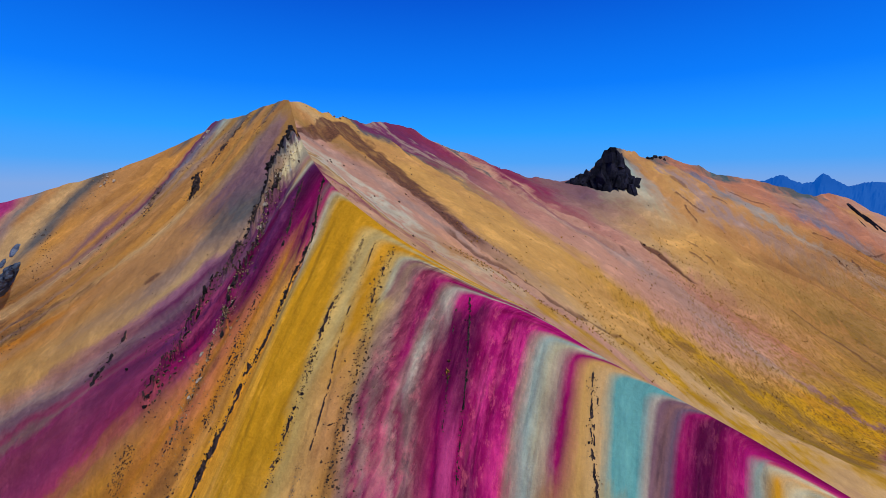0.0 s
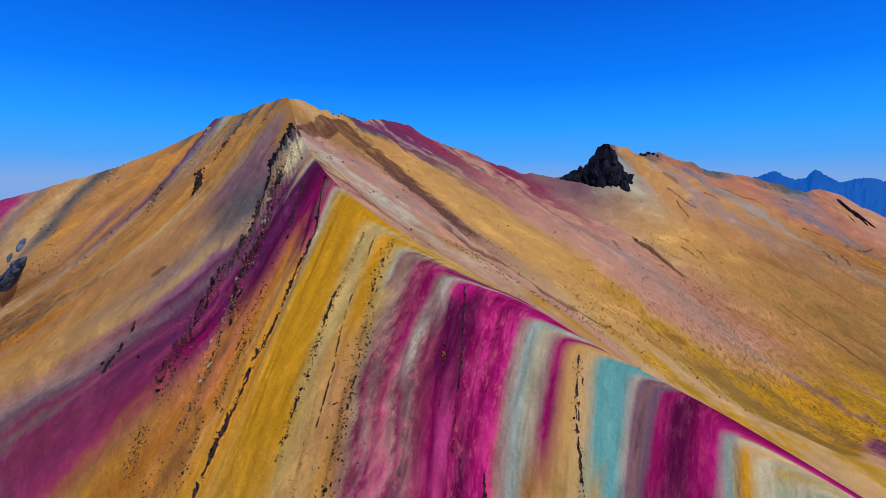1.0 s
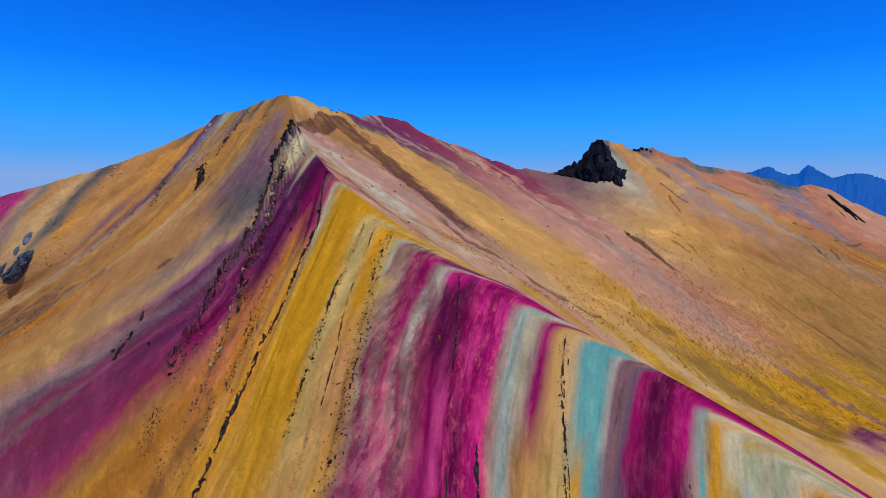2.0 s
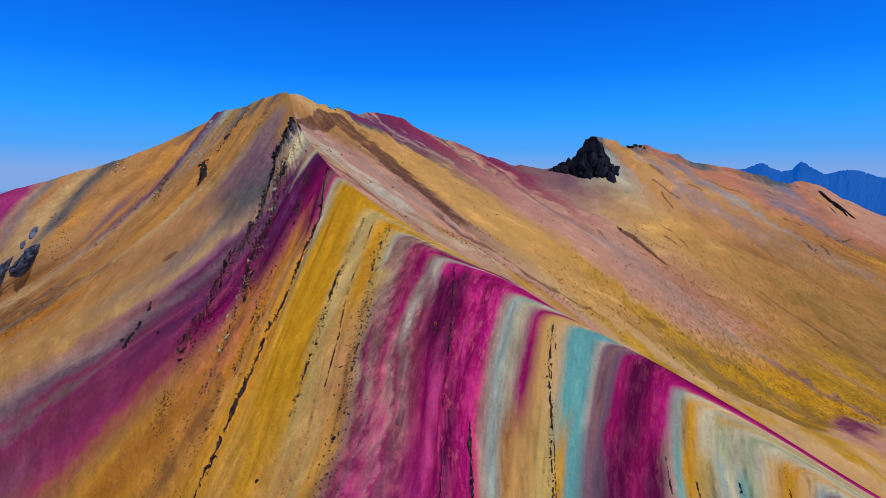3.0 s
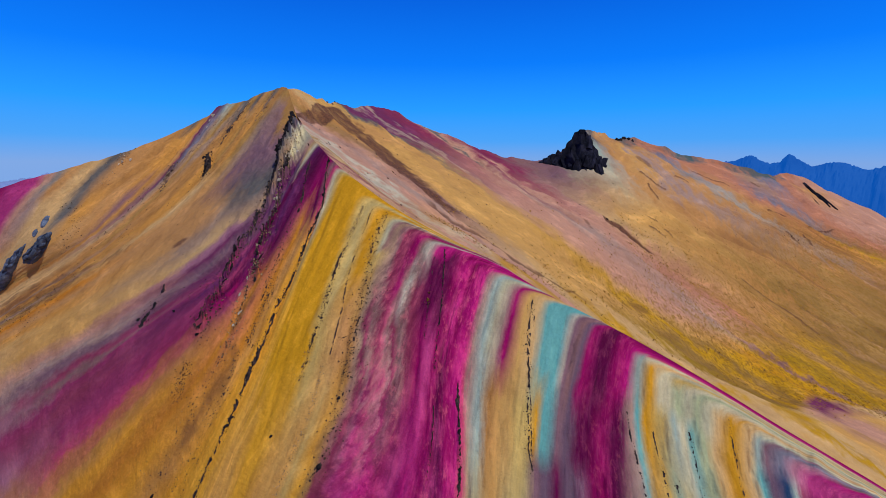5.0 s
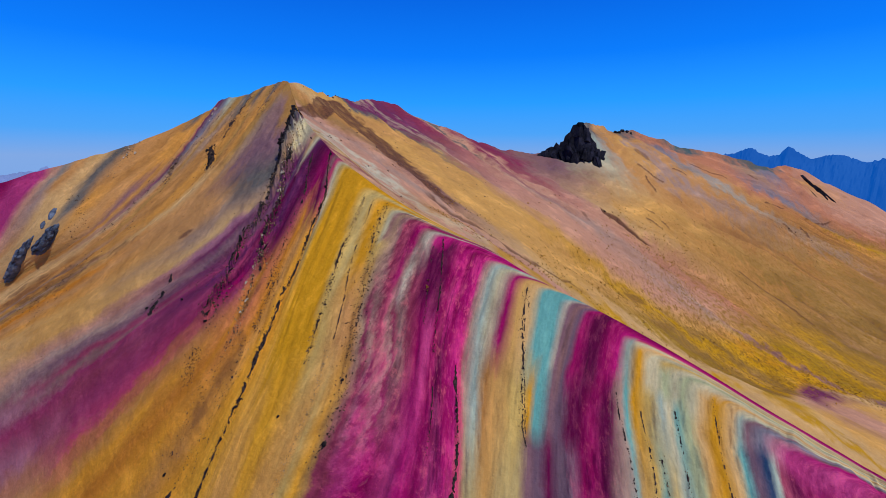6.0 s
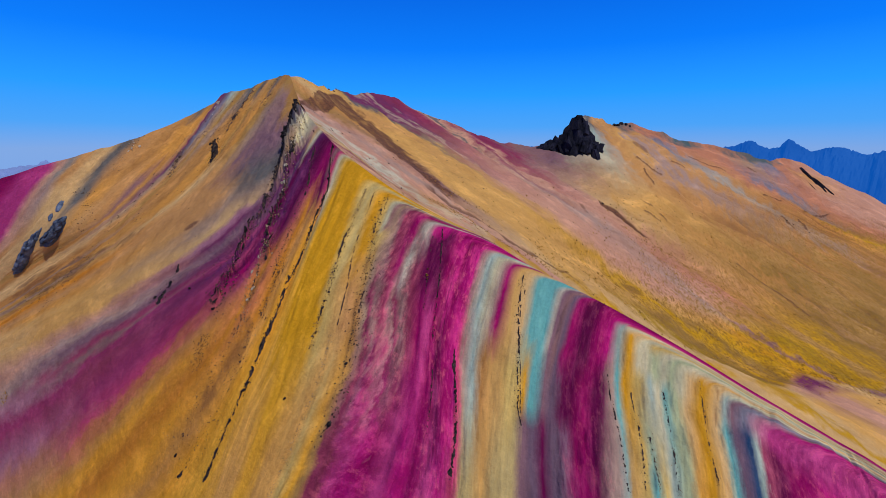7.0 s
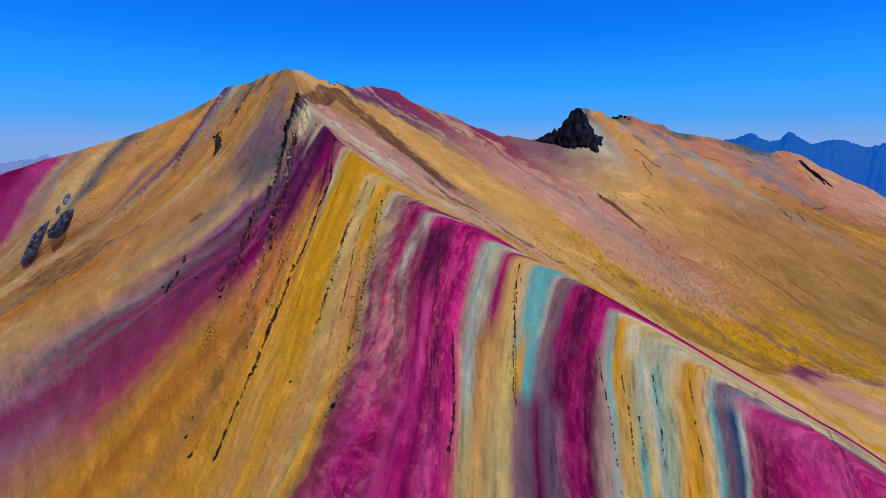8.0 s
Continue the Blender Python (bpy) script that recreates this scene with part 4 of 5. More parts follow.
sheet("valley_slope", P, mountain, valley_material, (("strata", S + meet), ("fall", V * 60), ("level", V + np.interp(S, (2.4, 3.7, 4.7, 5.4), (-0.35, 0.0, 0.08, 0.16)) * smooth(3.6, 4.1, V)), ("grain", S), ("loose", 0.35 + 0.65 * smooth(2.0, 3.4, V) * smooth(2.0, 3.2, S) * smooth(4.6, 4.3, V)), ("stain", stains(S, V))), "tan and pink slope that falls to a yellow valley")
far_ridge = thing("far_ridge", "bare orange-tan mountain ridge across the valley", "mountain", "structure")
S, V, shape = grid_of(np.linspace(5.5, 12, 480), np.concatenate([np.linspace(0, 3.5, 380), np.linspace(3.53, 6, 70)]))
P = valley_at(S, V).reshape(*shape, 3)
sheet("valley_slope", P, far_ridge, valley_material, (("strata", S), ("fall", V * 60), ("level", V + np.interp(S, (2.4, 3.7, 4.7, 5.4), (-0.35, 0.0, 0.08, 0.16)) * smooth(3.6, 4.1, V)), ("grain", S), ("loose", 0.35 + 0.65 * smooth(2.0, 3.4, V) * smooth(2.0, 3.2, S) * smooth(4.6, 4.3, V)), ("stain", stains(S, V))))


def back_slope(top, parent):
    """The far side, from a crest line down to the valley floor behind."""
    rows = spline(top, np.linspace(0, len(top) - 1, 160)) - np.array([-0.6, -1.0, 3.0])
    out = []
    for f in np.linspace(0, 1, 60):
        drop = (rows[:, 2] - FOOT + 12) * f
        out.append(np.stack([rows[:, 0] - 0.5 * drop * 1.3, rows[:, 1] + 0.86 * drop * 1.3, rows[:, 2] - drop], -1))
    p = np.array(out)
    p[..., 2] += fbm(p[..., 0] / 40, p[..., 1] / 40, 4, 61) * 3 * np.linspace(0, 1, 60)[:, None]
    n = np.arange(160)[None] / 20.0 + 0 * p[..., 2]
    sheet("back_slope", p, parent, earth_material, (("strata", n), ("fall", (141 - p[..., 2])), ("level", n * 0), ("grain", n), ("loose", n * 0 + 0.8)))


skyline = [line[0] for line in VALLEY]
back_slope(np.concatenate([front_lines[:15:-1, 0], np.array(skyline[:6], float)]), mountain)
back_slope(np.array(skyline[5:], float), far_ridge)

# ---- ground: one sheet out to the horizon ----
axis = np.linspace(-1, 1, 181)
X, Y, shape = grid_of(np.sign(axis) * np.abs(axis) ** 2 * 4700, np.sign(axis) * np.abs(axis) ** 2 * 4700)
Z = FOOT + fbm(X / 300, Y / 300, 4, 77) * 5
ground = sheet("ground", np.stack([X, Y, Z], -1).reshape(*shape, 3), None, earth_material, (("strata", X / 100), ("fall", Y), ("level", X * 0), ("grain", X / 100), ("loose", X * 0 + 0.8)))
tagged(ground, "dry tan valley floor reaching the horizon", "ground", "", "structure")

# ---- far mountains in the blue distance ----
# distance haze put into the base colour and a faint glow
haze_blue = haze_material("blue_painted_haze", (0.006, 0.018, 0.035), (0.002, 0.078, 0.40))
haze_lilac = haze_material("lilac_painted_haze", (0.05, 0.06, 0.10), (0.11, 0.17, 0.40))


def far_range(name, azimuths, tops, far, near, material, label, seed):
    """A range of peaks along azimuths (degrees from north), whose crest stands far off, with spurs down to the valley floor."""
    a = np.linspace(azimuths[0], azimuths[-1], 420)
    r = np.linspace(near, far * 1.07, 110)
    A, R, shape = grid_of(a, r)
    crest = np.interp(A, azimuths, tops)
    size = far / 4200
    rise = smooth(near, far, R) ** 1.25 * smooth(far * 1.12, far, R)
    spurs = (1 - np.abs(fbm(A * 0.8, R / (400 * size), 5, seed))) * 60 - 45
    z = FOOT - 15 + (crest - FOOT + 15) * rise + size * rise * (spurs * smooth(far * 1.01, far * 0.88, R) + fbm(A * 6, R / (60 * size), 3, seed + 5) * 8)
    p = np.stack([R * np.sin(np.radians(A)), R * np.cos(np.radians(A)) - 25, z], -1).reshape(*shape, 3)
    ob = sheet(name, p, None, material)
    for poly in ob.data.polygons:
        poly.use_smooth = False
    return tagged(ob, label, "mountain range", "", "structure")


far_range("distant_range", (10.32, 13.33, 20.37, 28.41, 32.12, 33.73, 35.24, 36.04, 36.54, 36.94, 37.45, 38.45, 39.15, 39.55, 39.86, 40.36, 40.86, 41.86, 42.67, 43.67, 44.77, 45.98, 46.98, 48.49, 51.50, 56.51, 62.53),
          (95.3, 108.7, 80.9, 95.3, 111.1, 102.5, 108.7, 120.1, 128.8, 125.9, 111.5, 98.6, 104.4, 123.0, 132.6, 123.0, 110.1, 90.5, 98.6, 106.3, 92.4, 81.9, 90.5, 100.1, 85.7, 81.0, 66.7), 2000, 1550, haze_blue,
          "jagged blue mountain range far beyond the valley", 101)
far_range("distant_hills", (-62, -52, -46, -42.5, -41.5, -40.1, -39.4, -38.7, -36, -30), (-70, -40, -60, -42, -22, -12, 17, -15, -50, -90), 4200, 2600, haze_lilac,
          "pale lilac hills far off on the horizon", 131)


# ---- rocks ----
def hull_mesh(name, size, seed, points=14, material=None, boxy=0.0):
    """An angular block: the hull of scattered points within an ellipsoid of that size, or nearer to a box."""
    rng = random.Random(seed)
    bm = bmesh.new()
    for _ in range(points):
        d = Vector((rng.gauss(0, 1), rng.gauss(0, 1), rng.gauss(0, 1))).normalized() * rng.uniform(0.75, 1.0)
        if boxy:
            d = d / max(abs(d.x), abs(d.y), abs(d.z)) * boxy * rng.uniform(0.8, 1.05)
        bm.verts.new((d.x * size[0] / 2, d.y * size[1] / 2, d.z * size[2] / 2))
    out = bmesh.ops.convex_hull(bm, input=bm.verts)
    bmesh.ops.delete(bm, geom=[g for g in set(out["geom_interior"]) | set(out["geom_unused"]) if isinstance(g, bmesh.types.BMVert)], context="VERTS")
    bmesh.ops.recalc_face_normals(bm, faces=bm.faces)
    mesh = bpy.data.meshes.new(name)
    bm.to_mesh(mesh)
    bm.free()
    if material:
        mesh.materials.append(material)
    return mesh


BOULDERS = {mat.name: [hull_mesh("boulder", (1.0, 1.25, 0.9), 50 + k, 16, mat) for k in range(7)] for mat in (dark_rock, cream_rock, brown_rock)}
UNITS = []
for k in range(8):
    unit = hull_mesh("stone", (1.0, 1.3, 0.9), 90 + k, 9)
    UNITS.append((np.array([v.co[:] for v in unit.vertices]), [tuple(p.vertices) for p in unit.polygons]))


def along(path, count, loose_s, loose_v, seed):
    """Places (s, v) strewn along a path of (s, v) corners."""
    rng = np.random.default_rng(seed)
    path = np.array(path, float)
    where = rng.uniform(0, len(path) - 1, count)
    k = np.arange(len(path))
    return np.interp(where, k, path[:, 0]) + rng.normal(0, loose_s, count), np.abs(np.interp(where, k, path[:, 1]) + rng.normal(0, loose_v, count))


def boulders(surface, places, low, high, material, label, group, seed, sink=0.2, longer=1.0):
    """Boulders at (s, v) places, their long side down the slope."""
    rng = random.Random(seed)
    lower = surface(places[0], places[1] + 0.02)
    for p, q in zip(surface(*places), lower):
        size = low + (high - low) * rng.random() ** 2
        ob = new("boulder", rng.choice(BOULDERS[material.name]))
        lie = Vector(q - p).to_track_quat("Y", "Z").to_matrix().to_4x4()
        ob.matrix_world = Matrix.Translation((p[0], p[1], p[2] + size * (0.35 - sink))) @ lie @ pose(0, 0, 0, rng.uniform(-20, 20), rng.uniform(-40, 40), rng.uniform(-25, 25)) @ Matrix.Diagonal((size * rng.uniform(0.6, 1.2), size * rng.uniform(0.8, 1.4) * longer, size * rng.uniform(0.6, 1.1), 1))
        tagged(ob, label, "rock", group)


class Strewn:
    """Very many small stones or tufts, gathered into one mesh."""

    def __init__(self):
        self.verts, self.faces, self.count = [], [], 0

    def add(self, verts, faces):
        self.verts.append(verts)
        self.faces += [tuple(i + self.count for i in f) for f in faces]
        self.count += len(verts)

    def stones(self, places, low, high, seed):
        rng = np.random.default_rng(seed)
        for p in places:
            shape, faces = UNITS[rng.integers(len(UNITS))]
            size = low + (high - low) * rng.random() ** 2.5
            turn = Euler(rng.uniform(0, 6.3, 3)).to_matrix()
            self.add(shape @ np.array(turn).T * size + p + (0, 0, size * 0.12), faces)

    def tufts(self, places, low, high, seed):
        rng = np.random.default_rng(seed)
        places = places[fbm(places[:, 0] / 22, places[:, 1] / 22, 3, 95) + rng.normal(0, 0.25, len(places)) > -0.05]
        for p in places:
            size = low + (high - low) * rng.random() ** 2
            verts, faces = [], []
            for b in range(6):
                a = rng.uniform(0, 6.283)
                out, side = np.array([math.cos(a), math.sin(a), 0]), np.array([-math.sin(a), math.cos(a), 0])
                n = len(verts)
                verts += [side * 0.2 * size - out * 0.1 * size, -side * 0.2 * size - out * 0.1 * size, out * size * rng.uniform(0.35, 0.7) + np.array([0, 0, size * rng.uniform(0.45, 0.8)])]
                faces.append((n, n + 1, n + 2))
            self.add(np.array(verts) + p - (0, 0, 0.05), faces)

    def done(self, name, material, label, category):
        mesh = bpy.data.meshes.new(name)
        mesh.from_pydata(np.concatenate(self.verts).tolist(), [], self.faces)
        mesh.materials.append(material)
        return tagged(new(name, mesh), label, category, "", "stuff")


CLEFT = [(15.36, 0.06), (15.26, 0.15), (15.2, 0.25), (15.14, 0.33), (15.1, 0.42), (15.05, 0.5)]
KNOB = [(14.9, 0.06), (14.85, 0.2), (14.75, 0.35), (14.8, 0.5), (14.5, 0.6)]
boulders(front_at, along(SEAM, 30, 0.02, 0.02, 1), 0.5, 1.3, dark_rock, "dark angular boulder in a black seam down the yellow slope", "dark boulders of the seams", 1)
boulders(front_at, along(SEAM_RIGHT, 10, 0.02, 0.02, 2), 0.3, 0.7, dark_rock, "small dark boulder in a seam between tan and teal beds", "dark boulders of the seams", 2)
boulders(front_at, along(SEAM_PLUM, 8, 0.02, 0.02, 3), 0.3, 0.7, dark_rock, "small dark boulder in the magenta bed", "dark boulders of the seams", 3)
boulders(front_at, along(SEAM_YELLOW, 16, 0.02, 0.02, 19), 0.4, 0.9, dark_rock, "small dark boulder in a seam of the yellow bed", "dark boulders of the seams", 19)
boulders(front_at, along(RIB, 30, 0.05, 0.03, 4), 0.6, 1.8, dark_rock, "dark jagged boulder of a rib through the purple bed", "dark boulders of the purple bed", 4, 0.3, 1.8)
boulders(front_at, along(RIB_PALE, 26, 0.05, 0.03, 5), 0.6, 2.0, dark_rock, "dark jagged boulder beside the magenta crest", "dark boulders of the purple bed", 5, 0.3, 1.6)
# near-black boulders added so that the cleft reads as deep shadow
boulders(front_at, along(CLEFT, 30, 0.03, 0.02, 6), 1.2, 3.4, dark_rock, "black boulder added to carry the shadow of the cleft below the summit", "black boulders of the cleft", 6, 0.35, 1.5)
boulders(front_at, along(KNOB, 22, 0.08, 0.03, 7), 0.8, 2.2, cream_rock, "cream weathered boulder on the rocky rib", "cream boulders of the rib", 7, 0.35)
boulders(front_at, along([(14.1, 0.75), (13.95, 0.95), (13.8, 1.1), (13.75, 1.3), (13.6, 1.5)], 14, 0.05, 0.03, 8), 0.5, 1.5, cream_rock, "pale boulder among the purple scree", "pale boulders of the scree", 8)
boulders(front_at, along(TAN_CRAG, 12, 0.05, 0.02, 9), 1.0, 2.6, dark_rock, "dark boulder of an outcrop on the tan slope", "boulders of the tan slope", 9)
boulders(front_at, along(GREY_CRAG, 14, 0.1, 0.03, 10), 0.8, 2.2, brown_rock, "brown boulder of an outcrop on the tan slope", "boulders of the tan slope", 10)
boulders(front_at, along(TAN_LINE, 16, 0.06, 0.03, 11), 0.6, 1.8, brown_rock, "brown boulder in a broken line below the summit", "boulders of the tan slope", 11)
boulders(front_at, along([(18.95, 0.12), (18.9, 0.2), (18.85, 0.27)], 6, 0.03, 0.02, 12), 0.8, 2.0, cream_rock, "pale boulder on the shoulder of the ridge", "boulders of the tan slope", 12)
boulders(front_at, along([(20.98, 0.03), (20.9, 0.2), (20.8, 0.35)], 9, 0.04, 0.03, 13), 0.8, 2.0, cream_rock, "pale boulder of a tooth on the ridge line", "boulders of the tan slope", 13)
boulders(front_at, along(SCREE, 8, 0.03, 0.03, 14), 0.6, 1.6, dark_rock, "dark boulder on the violet scree", "dark boulders of the purple bed", 14)
boulders(front_at, (np.array([10.87, 10.93, 11.83, 14.53, 12.97, 13.31]), np.array([2.27, 1.83, 2.0, 1.91, 2.0, 2.59])), 1.2, 1.8, dark_rock, "single dark boulder on the open slope", "lone boulders", 15)
boulders(valley_at, along([(5.9, 1.7), (5.74, 2.04), (5.66, 2.23)], 6, 0.03, 0.02, 16), 1.2, 2.6, brown_rock, "brown boulder along a bank of the pink slope", "boulders of the valley slope", 16)
boulders(valley_at, along([(8.4, 2.55), (8.3, 2.7), (8.5, 2.75)], 7, 0.12, 0.05, 17), 1.5, 4.0, brown_rock, "purple-brown boulder on the far slope", "boulders of the valley slope", 17)
boulders(valley_at, (np.array([2.0, 2.2, 2.35, 2.5, 2.7, 2.9, 3.05, 3.2, 4.4, 4.6, 4.7, 5.1, 5.16, 5.22, 5.3, 5.36, 7.94, 8.0]), np.array([0.0, 0.0, 0.02, 0.0, 0.02, 0.04, 0.1, 0.2, 0.02, 0.02, 0.0, 0.0, 0.02, 0.02, 0.02, 0.04, 0.02, 0.05])), 0.6, 1.5, brown_rock, "brown rock that breaks the skyline of the ridge", "rocks of the skyline", 18)

stones = Strewn()


def strew(heap, path, count, loose, low, high, seed):
    heap.stones(front_at(*along(path, count, loose, 0.02, 200 + seed)), low, high, 300 + seed)


strew(stones, SEAM, 420, 0.03, 0.2, 0.6, 1)
strew(stones, SEAM_END, 160, 0.02, 0.15, 0.5, 13)
strew(stones, SEAM_YELLOW, 380, 0.03, 0.18, 0.55, 2)
strew(stones, [(11.63, 0.17), (11.6, 0.3), (11.62, 0.5)], 90, 0.03, 0.18, 0.5, 3)
strew(stones, SEAM_THIN, 120, 0.012, 0.15, 0.4, 4)
strew(stones, SEAM_OCHRE, 420, 0.05, 0.2, 0.65, 5)
strew(stones, [(10.95, 0.9), (10.9, 1.4), (10.9, 1.9), (10.85, 2.4)], 260, 0.08, 0.2, 0.7, 6)
strew(stones, [(10.75, 0.5), (10.7, 1.2), (10.7, 1.7)], 110, 0.09, 0.15, 0.45, 7)
strew(stones, SEAM_PLUM, 130, 0.02, 0.15, 0.5, 8)
strew(stones, SEAM_PALE, 70, 0.015, 0.15, 0.4, 9)
strew(stones, SEAM_RIGHT, 120, 0.03, 0.12, 0.4, 10)
strew(stones, SEAM_DEEP, 120, 0.015, 0.15, 0.45, 11)
strew(stones, SEAM_MAGENTA, 60, 0.015, 0.15, 0.4, 12)
for k, path in enumerate(CRACKS):
    strew(stones, path, 60, 0.02, 0.1, 0.32, 20 + k)
for k, path in enumerate(TRAILS):
    strew(stones, path, 40 if k == 5 else 240, 0.04, 0.18, 0.6, 30 + k)
strew(stones, RIB, 620, 0.10, 0.22, 1.0, 40)
strew(stones, RIB_PALE, 480, 0.10, 0.25, 1.1, 41)
strew(stones, RIB_INNER, 120, 0.05, 0.2, 0.7, 42)
strew(stones, SCREE, 80, 0.06, 0.2, 0.7, 43)
strew(stones, [(14.7, 1.3), (14.6, 1.6), (14.5, 1.9)], 70, 0.12, 0.2, 0.6, 44)
strew(stones, TAN_CRAG, 90, 0.08, 0.3, 1.0, 45)
strew(stones, [(17.0, 0.1), (17.0, 0.6), (17.2, 1.3)], 90, 0.4, 0.25, 0.7, 46)
strew(stones, [(18.8, 0.3), (18.6, 0.9), (18.3, 1.6)], 90, 0.5, 0.25, 0.7, 47)
strew(stones, [(15.5, 0.3), (15.6, 0.9), (15.4, 1.6)], 80, 0.25, 0.2, 0.6, 48)
strew(stones, [(17.3, 1.5), (17.2, 2.2), (17.3, 2.8)], 80, 0.5, 0.25, 0.7, 49)
strew(stones, [(21.1, 1.1), (20.7, 1.5), (20.3, 1.9), (19.6, 2.4)], 120, 0.12, 0.3, 0.9, 51)
strew(stones, [(17.6, 2.1), (17.2, 2.5), (16.9, 2.9)], 160, 0.25, 0.25, 0.8, 52)
strew(stones, [(16.3, 2.4), (16.0, 2.75)], 60, 0.15, 0.25, 0.7, 53)
strew(stones, [(19.4, 1.0), (18.9, 1.5), (18.2, 2.0)], 80, 0.2, 0.25, 0.8, 54)
strew(stones, [(3.0, 1.0), (3.2, 1.8), (3.4, 2.4)], 14, 0.4, 0.15, 0.35, 50)
stones.done("stones", seam_rock, "small dark stones strewn down the seams and scree", "stones")
# near-black stones for the cleft's shadow, and rubble of the tan outcrop
black = Strewn()
strew(black, CLEFT, 320, 0.04, 0.6, 2.2, 60)
strew(black, [(15.0, 0.5), (15.0, 0.62), (14.95, 0.72)], 80, 0.04, 0.4, 1.4, 61)
strew(black, TAN_CRAG, 70, 0.05, 0.5, 1.6, 62)
black.done("stones", dark_rock, "black stones added for the cleft's shadow and on an outcrop of the tan slope", "stones")
rubble = Strewn()
strew(rubble, TAN_LINE, 110, 0.07, 0.3, 1.1, 70)
strew(rubble, GREY_CRAG, 110, 0.1, 0.3, 1.1, 71)
strew(rubble, [(17.9, 0.03), (17.8, 0.3), (17.7, 0.55)], 60, 0.08, 0.3, 1.0, 72)
strew(rubble, [(18.4, 0.1), (18.5, 0.35), (18.4, 0.6)], 60, 0.12, 0.3, 0.9, 73)
strew(rubble, [(16.5, 0.02), (16.4, 0.2), (16.3, 0.4)], 60, 0.08, 0.3, 0.9, 74)
rubble.done("stones", brown_rock, "brown stones in broken lines down the summit slope", "stones")
chips = Strewn()
strew(chips, KNOB, 260, 0.1, 0.25, 0.9, 80)
strew(chips, SEAM, 150, 0.05, 0.15, 0.45, 81)
strew(chips, RIB, 160, 0.1, 0.2, 0.7, 82)
strew(chips, RIB_PALE, 420, 0.12, 0.25, 0.9, 83)
strew(chips, [(14.0, 0.9), (13.75, 1.15), (13.65, 1.5), (13.5, 1.8)], 200, 0.06, 0.2, 0.8, 84)
strew(chips, [(11.63, 0.17), (11.6, 0.3), (11.62, 0.5)], 110, 0.03, 0.18, 0.45, 85)
strew(chips, SEAM_YELLOW, 150, 0.04, 0.15, 0.4, 86)
strew(chips, [(11.3, 1.6), (11.29, 2.0), (11.33, 2.35), (11.31, 2.75)], 420, 0.03, 0.12, 0.4, 87)
strew(chips, SEAM_RIGHT, 160, 0.05, 0.12, 0.4, 88)
strew(chips, GREY_CRAG, 160, 0.12, 0.25, 0.9, 89)
strew(chips, TAN_CRAG, 90, 0.1, 0.25, 0.8, 90)
strew(chips, [(20.98, 0.0), (20.9, 0.3), (20.7, 0.9)], 120, 0.08, 0.25, 0.9, 91)
strew(chips, [(13.4, 0.8), (13.4, 1.6), (13.4, 2.6)], 400, 0.2, 0.12, 0.4, 92)
for k, path in enumerate(CRACKS[1:]):
    strew(chips, path, 60, 0.04, 0.1, 0.3, 93 + k)
chips.done("stones", ochre_rock, "small ochre and cream stones strewn over the slope", "stones")
pebbles = Strewn()
for k, (path, count, loose) in enumerate((([(0.3, 0.6), (0.35, 1.5), (0.3, 2.6)], 120, 0.15), ([(1.0, 0.4), (1.3, 1.2), (1.5, 2.2)], 160, 0.3), ([(2.4, 0.4), (2.6, 1.2), (2.7, 2.2)], 130, 0.4),
                                          ([(3.6, 1.0), (4.0, 2.0), (4.0, 3.2)], 140, 0.7), ([(5.6, 1.0), (5.6, 2.0), (5.2, 3.0)], 160, 0.5), ([(7.0, 1.0), (7.2, 2.2), (7.2, 3.4)], 420, 0.8), ([(8.6, 1.0), (9, 2.2)], 260, 1.0), ([(6.4, 2.0), (7.4, 2.6), (8.4, 3.0)], 320, 0.5))):
    pebbles.stones(valley_at(*along(path, count // 3, loose, 0.2, 400 + k)), 0.3, 1.2, 500 + k)
pebbles.done("stones", brown_rock, "brown stones strewn over the valley slope", "stones")


# ---- outcrops ----
def outcrop(name, blocks, material, label, category="rock", seed=0, dip=18, points=22, boxy=0.0):
    """A rock outcrop of angular blocks: (place, size) of each."""
    rng = random.Random(seed)
    low = min(blocks, key=lambda b: b[0][2])[0]
    root = thing(name, label, category, at=low)
    for k, (place, size) in enumerate(blocks):
        ob = new("block", hull_mesh("block", size, seed * 100 + k, points, material, boxy))
        ob.parent = root
        ob.matrix_local = Matrix.Translation(Vector(place) - Vector(low)) @ pose(0, 0, 0, rng.uniform(-8, 8), dip + rng.uniform(-10, 10), rng.uniform(-25, 25))
    return root


def crag_block(x, y, top, foot, width, deep, drop, seed):
    """A steep block of rock whose top falls away to one side."""
    rng = random.Random(seed)
    bm = bmesh.new()
    for sx in (-0.5, 0.0, 0.5):
        for sy in (-0.5, 0.5):
            reach = 1.0 if sy > 0 else 0.75
            bm.verts.new((x + sx * width * 1.25 + rng.uniform(-0.1, 0.1) * width, y + sy * deep * 1.4, foot))
            for f in (0.55, 0.85, 1.0):
                z = foot + (top - drop * (sx + 0.5) - foot) * f * rng.uniform(0.86, 1.0)
                bm.verts.new((x + sx * width * (1.15 - 0.35 * f) + rng.uniform(-0.2, 0.2) * width, y + sy * deep * (1.25 - 0.6 * f) * reach + rng.uniform(-0.1, 0.1) * deep, z))
    out = bmesh.ops.convex_hull(bm, input=bm.verts)
    bmesh.ops.delete(bm, geom=[g for g in set(out["geom_interior"]) | set(out["geom_unused"]) if isinstance(g, bmesh.types.BMVert)], context="VERTS")
    bmesh.ops.recalc_face_normals(bm, faces=bm.faces)
    return bm


